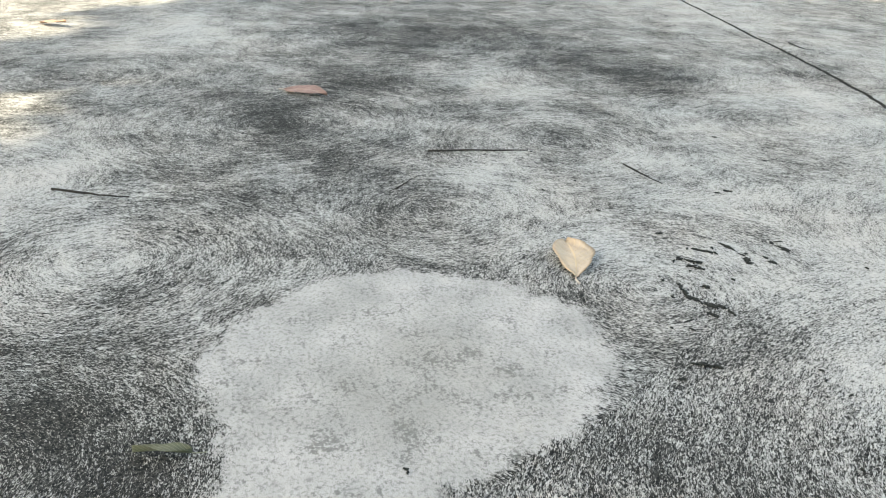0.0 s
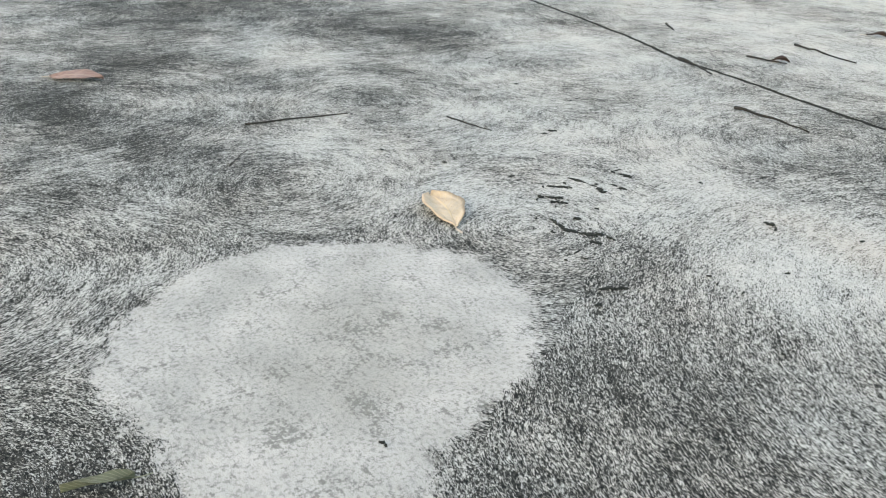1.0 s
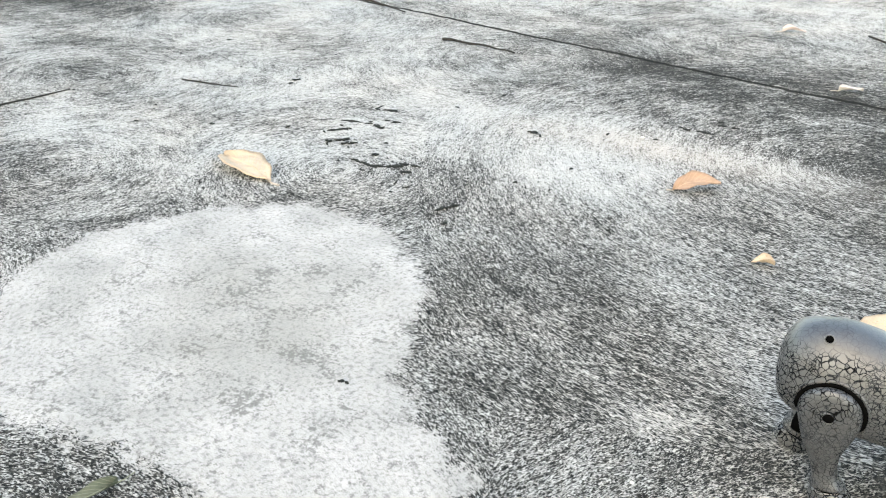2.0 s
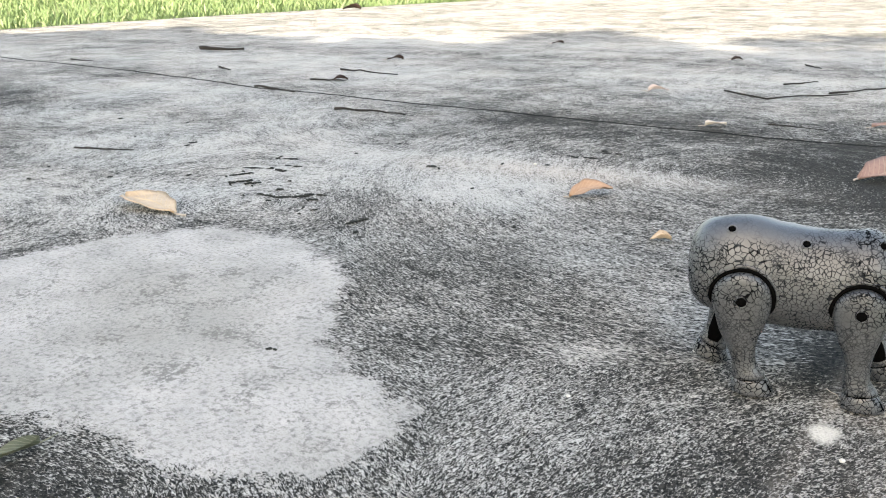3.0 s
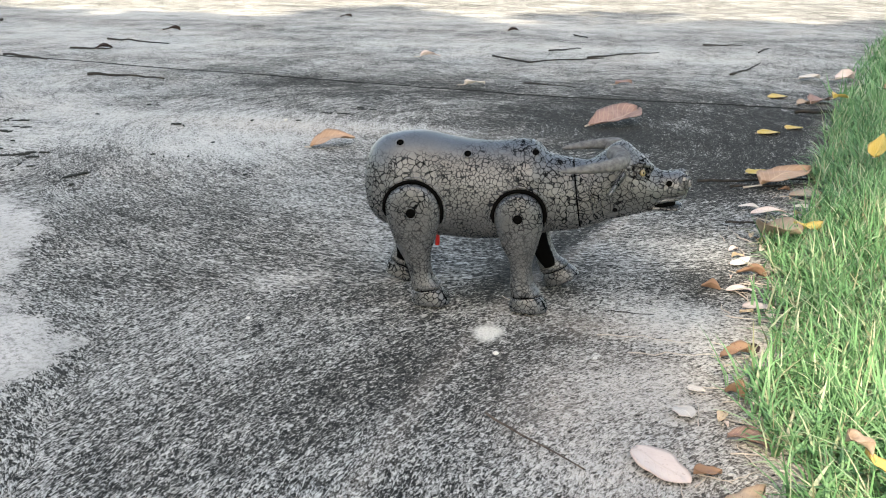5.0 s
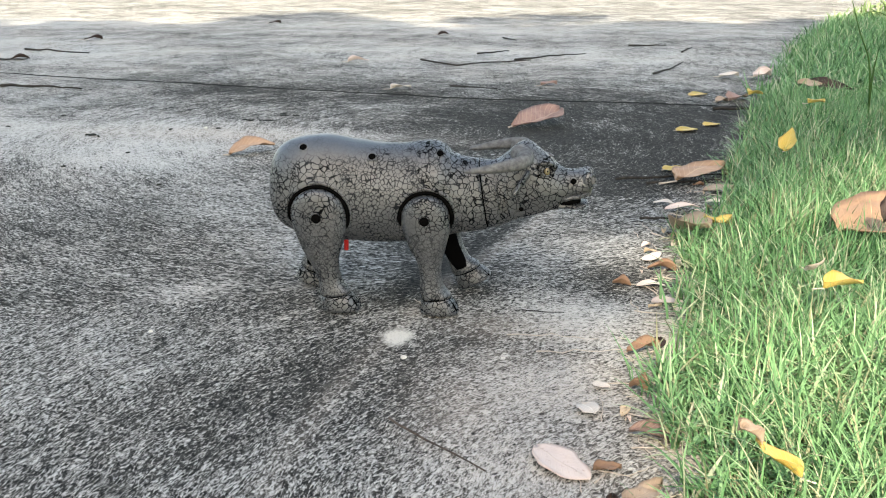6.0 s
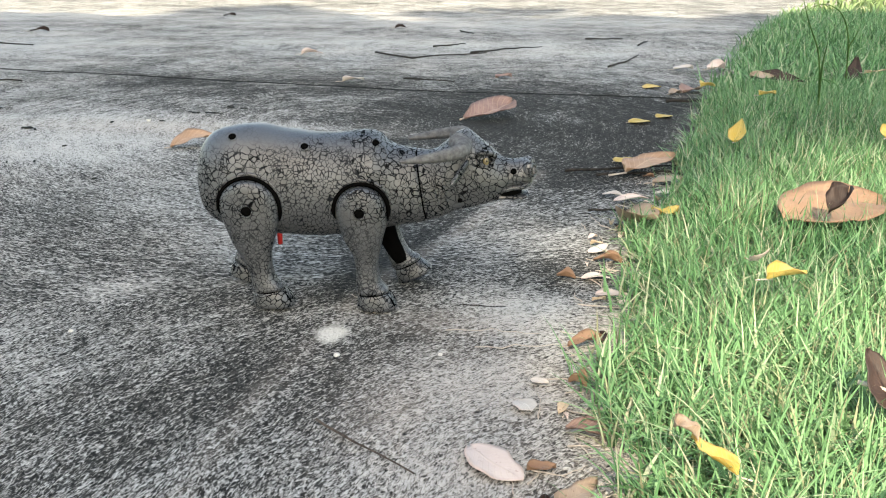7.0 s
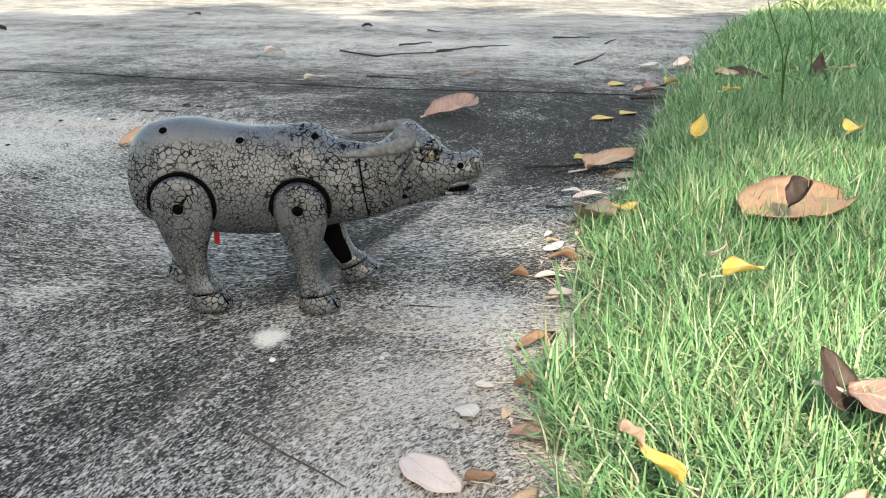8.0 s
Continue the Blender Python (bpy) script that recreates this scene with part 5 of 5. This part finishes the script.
def build_twig(name, start, end, radius, label, seed=1, material=None, z=0.0, wiggle=0.03, group="fallen twigs", fork=False, via=()):
    rnd = random.Random(seed)
    a, b = Vector((*start, z + radius)), Vector((*end, z + radius))
    way = b - a
    side = Vector((-way.y, way.x, 0)).normalized()
    off, pts = 0.0, []
    for i in range(9):
        u = i / 8
        off += rnd.uniform(-1, 1) * wiggle * way.length * 0.5
        at = a + way * u
        if via:      # bent through the places given
            stops = [Vector((*p, z + radius)) for p in (start, *via, end)]
            k = min(int(u * (len(stops) - 1)), len(stops) - 2)
            at = stops[k].lerp(stops[k + 1], u * (len(stops) - 1) - k)
        pts.append(at + side * off * math.sin(math.pi * u) + Vector((0, 0, abs(rnd.gauss(0, 0.4)) * radius)))
    bm = bmesh.new()
    tube(bm, [p - a for p in pts], [radius * (1 - 0.5 * i / 8) * rnd.uniform(0.85, 1.15) for i in range(9)], 7)
    ob = part(name, bm, material or M_TWIG)
    ob.matrix_basis = Matrix.Translation(a)
    if fork:
        bm = bmesh.new()
        p = pts[4] - a
        tube(bm, [p, p + way * 0.15 + side * way.length * 0.08, p + way * 0.3 + side * way.length * 0.12], [radius * 0.7, radius * 0.5, radius * 0.3], 6)
        part("side_shoot", bm, material or M_TWIG, ob)
    return tagged(ob, label, "straw" if name == "straw" else "twig", group)


TWIG = "thin dark dry twig lying on the concrete"
for start, end, radius, seed, fork in [((-1.143, -0.441), (-1.089, -0.324), 0.0028, 1, False), ((-1.262, 0.165), (-1.240, 0.345), 0.0026, 2, False),
                                       ((-1.076, 0.075), (-1.133, 0.122), 0.0014, 3, False), ((-1.142, 0.488), (-1.036, 0.510), 0.0022, 4, False),
                                       ((-0.940, 0.990), (-0.770, 0.976), 0.0036, 5, False), ((-1.244, 1.382), (-1.141, 1.394), 0.003, 6, True),
                                       ((-2.055, 1.949), (-1.879, 1.965), 0.009, 7, False), ((-1.281, 1.604), (-1.072, 1.549), 0.0035, 8, False),
                                                                              ((-2.24, 1.535), (-2.13, 1.519), 0.003, 11, False), ((-1.644, 1.522), (-1.566, 1.473), 0.004, 12, False),
                                       ((0.172, 0.441), (0.300, 0.483), 0.0022, 13, False), ((0.186, 0.291), (0.240, 0.298), 0.0016, 14, False),
                                       ((0.083, 0.053), (0.113, 0.052), 0.0007, 16, False),
                                       ((0.205, 0.425), (0.290, 0.455), 0.002, 17, False), ((-0.100, 1.707), (-0.024, 1.790), 0.003, 18, False),
                                       ((0.36, 0.93), (0.44, 0.95), 0.004, 19, False), ((-0.10, 1.13), (0.0, 1.10), 0.002, 20, False),
                                       ((0.431, 1.843), (0.472, 1.953), 0.003, 22, False), ((-0.063, 2.163), (-0.018, 2.097), 0.003, 23, False)]:
    build_twig("twig", start, end, radius * 0.8, TWIG, seed, fork=fork)
for start, via, end, radius, seed in [((-0.222, 1.547), ((-0.184, 1.507), (-0.123, 1.452), (-0.062, 1.517)), (0.041, 1.569), 0.0032, 31), ((0.002, 1.586), ((0.084, 1.674),), (0.176, 1.756), 0.003, 32),
                                      ((0.302, 1.985), ((0.355, 1.994),), (0.411, 2.021), 0.003, 33), ((0.308, 1.366), ((0.352, 1.450),), (0.403, 1.609), 0.003, 34),
                                      ((-1.303, 1.219), ((-1.222, 1.190),), (-1.143, 1.153), 0.004, 35)]:
    build_twig("twig", start, end, radius * 0.8, "thin bent dark twig lying on the concrete", seed, via=via, wiggle=0.015)
build_twig("twig", (0.018, -0.108), (0.074, -0.150), 0.0008, "thin brown twig lying on the concrete", 36, M_DRYTWIG, via=((0.040, -0.126),), wiggle=0.02)
for k in range(70):
    rnd = random.Random(100 + k)
    y = rnd.uniform(-0.17, 0.42)
    x = float(edge_at(RIGHT_EDGE, y)) - rnd.uniform(0.0, 0.065)
    a, l = rnd.uniform(-0.9, 1.9), rnd.uniform(0.015, 0.045)
    build_twig("straw", (x, y), (x + l * math.cos(a), y + l * math.sin(a)), rnd.uniform(0.0003, 0.0006), "thin dry straw at the grass edge", 200 + k, M_STRAW, wiggle=0.12, group="loose straws")
for k, (x0, y0, x1, y1) in enumerate([(0.004, 0.063, 0.026, 0.032), (0.095, -0.012, 0.16, 0.002), (0.075, 0.01, 0.135, 0.012)]):
    build_twig("straw", (x0, y0), (x1, y1), 0.0004, "thin dry straw on the concrete", 300 + k, M_STRAW, wiggle=0.2, group="loose straws")


for k in range(46):
    rnd = random.Random(400 + k)
    y = rnd.uniform(-0.19, 0.44) if k % 2 else rnd.gauss(0.22, 0.09)
    x = float(edge_at(RIGHT_EDGE, y)) - rnd.uniform(-0.004, 0.050)
    a, l = rnd.uniform(0, math.tau), rnd.uniform(0.006, 0.013)
    mat, colour = rnd.choice([(M_RUST, "rust-brown"), (M_BROWN, "pink-brown"), (M_PALE, "pale"), (M_TAN, "tan"), (M_DARK, "dark brown")])
    build_leaf("leaf", (x, y), (x + l * math.cos(a), y + l * math.sin(a)), l * rnd.uniform(0.4, 0.7), mat, "crumbled " + colour + " leaf scrap at the grass edge",
               seed=60 + k, curl=rnd.uniform(0.4, 1.2), arch=0.12, stalk=0, group="leaf scraps")


def build_pebble(x, y, size, seed):
    bm = bmesh.new()
    bmesh.ops.create_icosphere(bm, subdivisions=2, radius=size)
    rnd = random.Random(seed)
    for v in bm.verts:
        v.co *= rnd.uniform(0.85, 1.12)
        v.co.z *= 0.6
    ob = part("pebble", bm, M_STONE)
    ob.matrix_basis = pose(x, y, size * 0.45, 0, 0, seed * 40)
    return tagged(ob, "tiny pale stone chip on the concrete", "pebble", "stone chips")


for k, (x, y, size) in enumerate([(0.013, -0.033, 0.0020), (-0.161, -0.018, 0.0016), (-0.40, 0.66, 0.003), (0.05, 0.36, 0.004), (-0.09, 0.09, 0.0018), (0.075, -0.025, 0.0015)]):
    build_pebble(x, y, size, k + 1)


def build_grass_stem(stems, width, material, label):
    """Long stems from one root, each a keeled blade along its points that tapers to the tip."""
    bm = bmesh.new()
    for points in stems:
        rows = smooth_rows(points, 5)
        last = len(rows) - 1
        edges = []
        for i, row in enumerate(rows):
            at = Vector(row)
            way = (Vector(rows[min(i + 1, last)]) - Vector(rows[max(i - 1, 0)])).normalized()
            side = way.cross(Vector((0.25, 1.0, 0.1))).normalized()
            half = width * 0.5 * max(0.12, 1 - (i / last) ** 2.2)
            keel = side.cross(way) * half * 0.5
            edges.append([bm.verts.new(p) for p in (at - side * half, at + keel, at + side * half, at + keel * 0.2)])
        for low, up in zip(edges, edges[1:]):
            for k in range(4):
                bm.faces.new((low[k], low[(k + 1) % 4], up[(k + 1) % 4], up[k]))
        bm.faces.new(edges[0])
        bm.faces.new(edges[-1])
    bmesh.ops.recalc_face_normals(bm, faces=bm.faces[:])
    return tagged(part("grass_stem", bm, material), label, "grass stem", "long grass stems")


build_grass_stem([[(0.560, 0.800, -0.010), (0.557, 0.800, 0.015), (0.552, 0.800, 0.065), (0.544, 0.800, 0.103), (0.526, 0.800, 0.141), (0.510, 0.795, 0.178), (0.496, 0.79, 0.205)],
                  [(0.556, 0.800, 0.030), (0.553, 0.798, 0.078), (0.554, 0.797, 0.103), (0.555, 0.795, 0.126)]], 0.0027, M_CROWN, "tall dark green grass stem slanting above the lawn")
build_grass_stem([[(0.702, 1.100, -0.010), (0.701, 1.100, 0.019), (0.695, 1.100, 0.083), (0.686, 1.100, 0.117), (0.670, 1.100, 0.141), (0.647, 1.100, 0.151), (0.626, 1.100, 0.147), (0.605, 1.098, 0.132)],
                  [(0.697, 1.100, 0.060), (0.697, 1.099, 0.082), (0.704, 1.098, 0.098), (0.711, 1.098, 0.127)]], 0.0027, M_CROWN, "tall grass stem arching over, with a side shoot")
build_grass_stem([[(0.640, 0.950, -0.010), (0.636, 0.948, 0.028), (0.615, 0.945, 0.042), (0.594, 0.942, 0.040), (0.572, 0.940, 0.030), (0.552, 0.935, 0.012)],
                  [(0.636, 0.955, 0.020), (0.612, 0.950, 0.042), (0.580, 0.948, 0.043), (0.556, 0.946, 0.036), (0.532, 0.944, 0.022)]], 0.0022, M_GRASS, "pale long grass blades bent over the lawn")
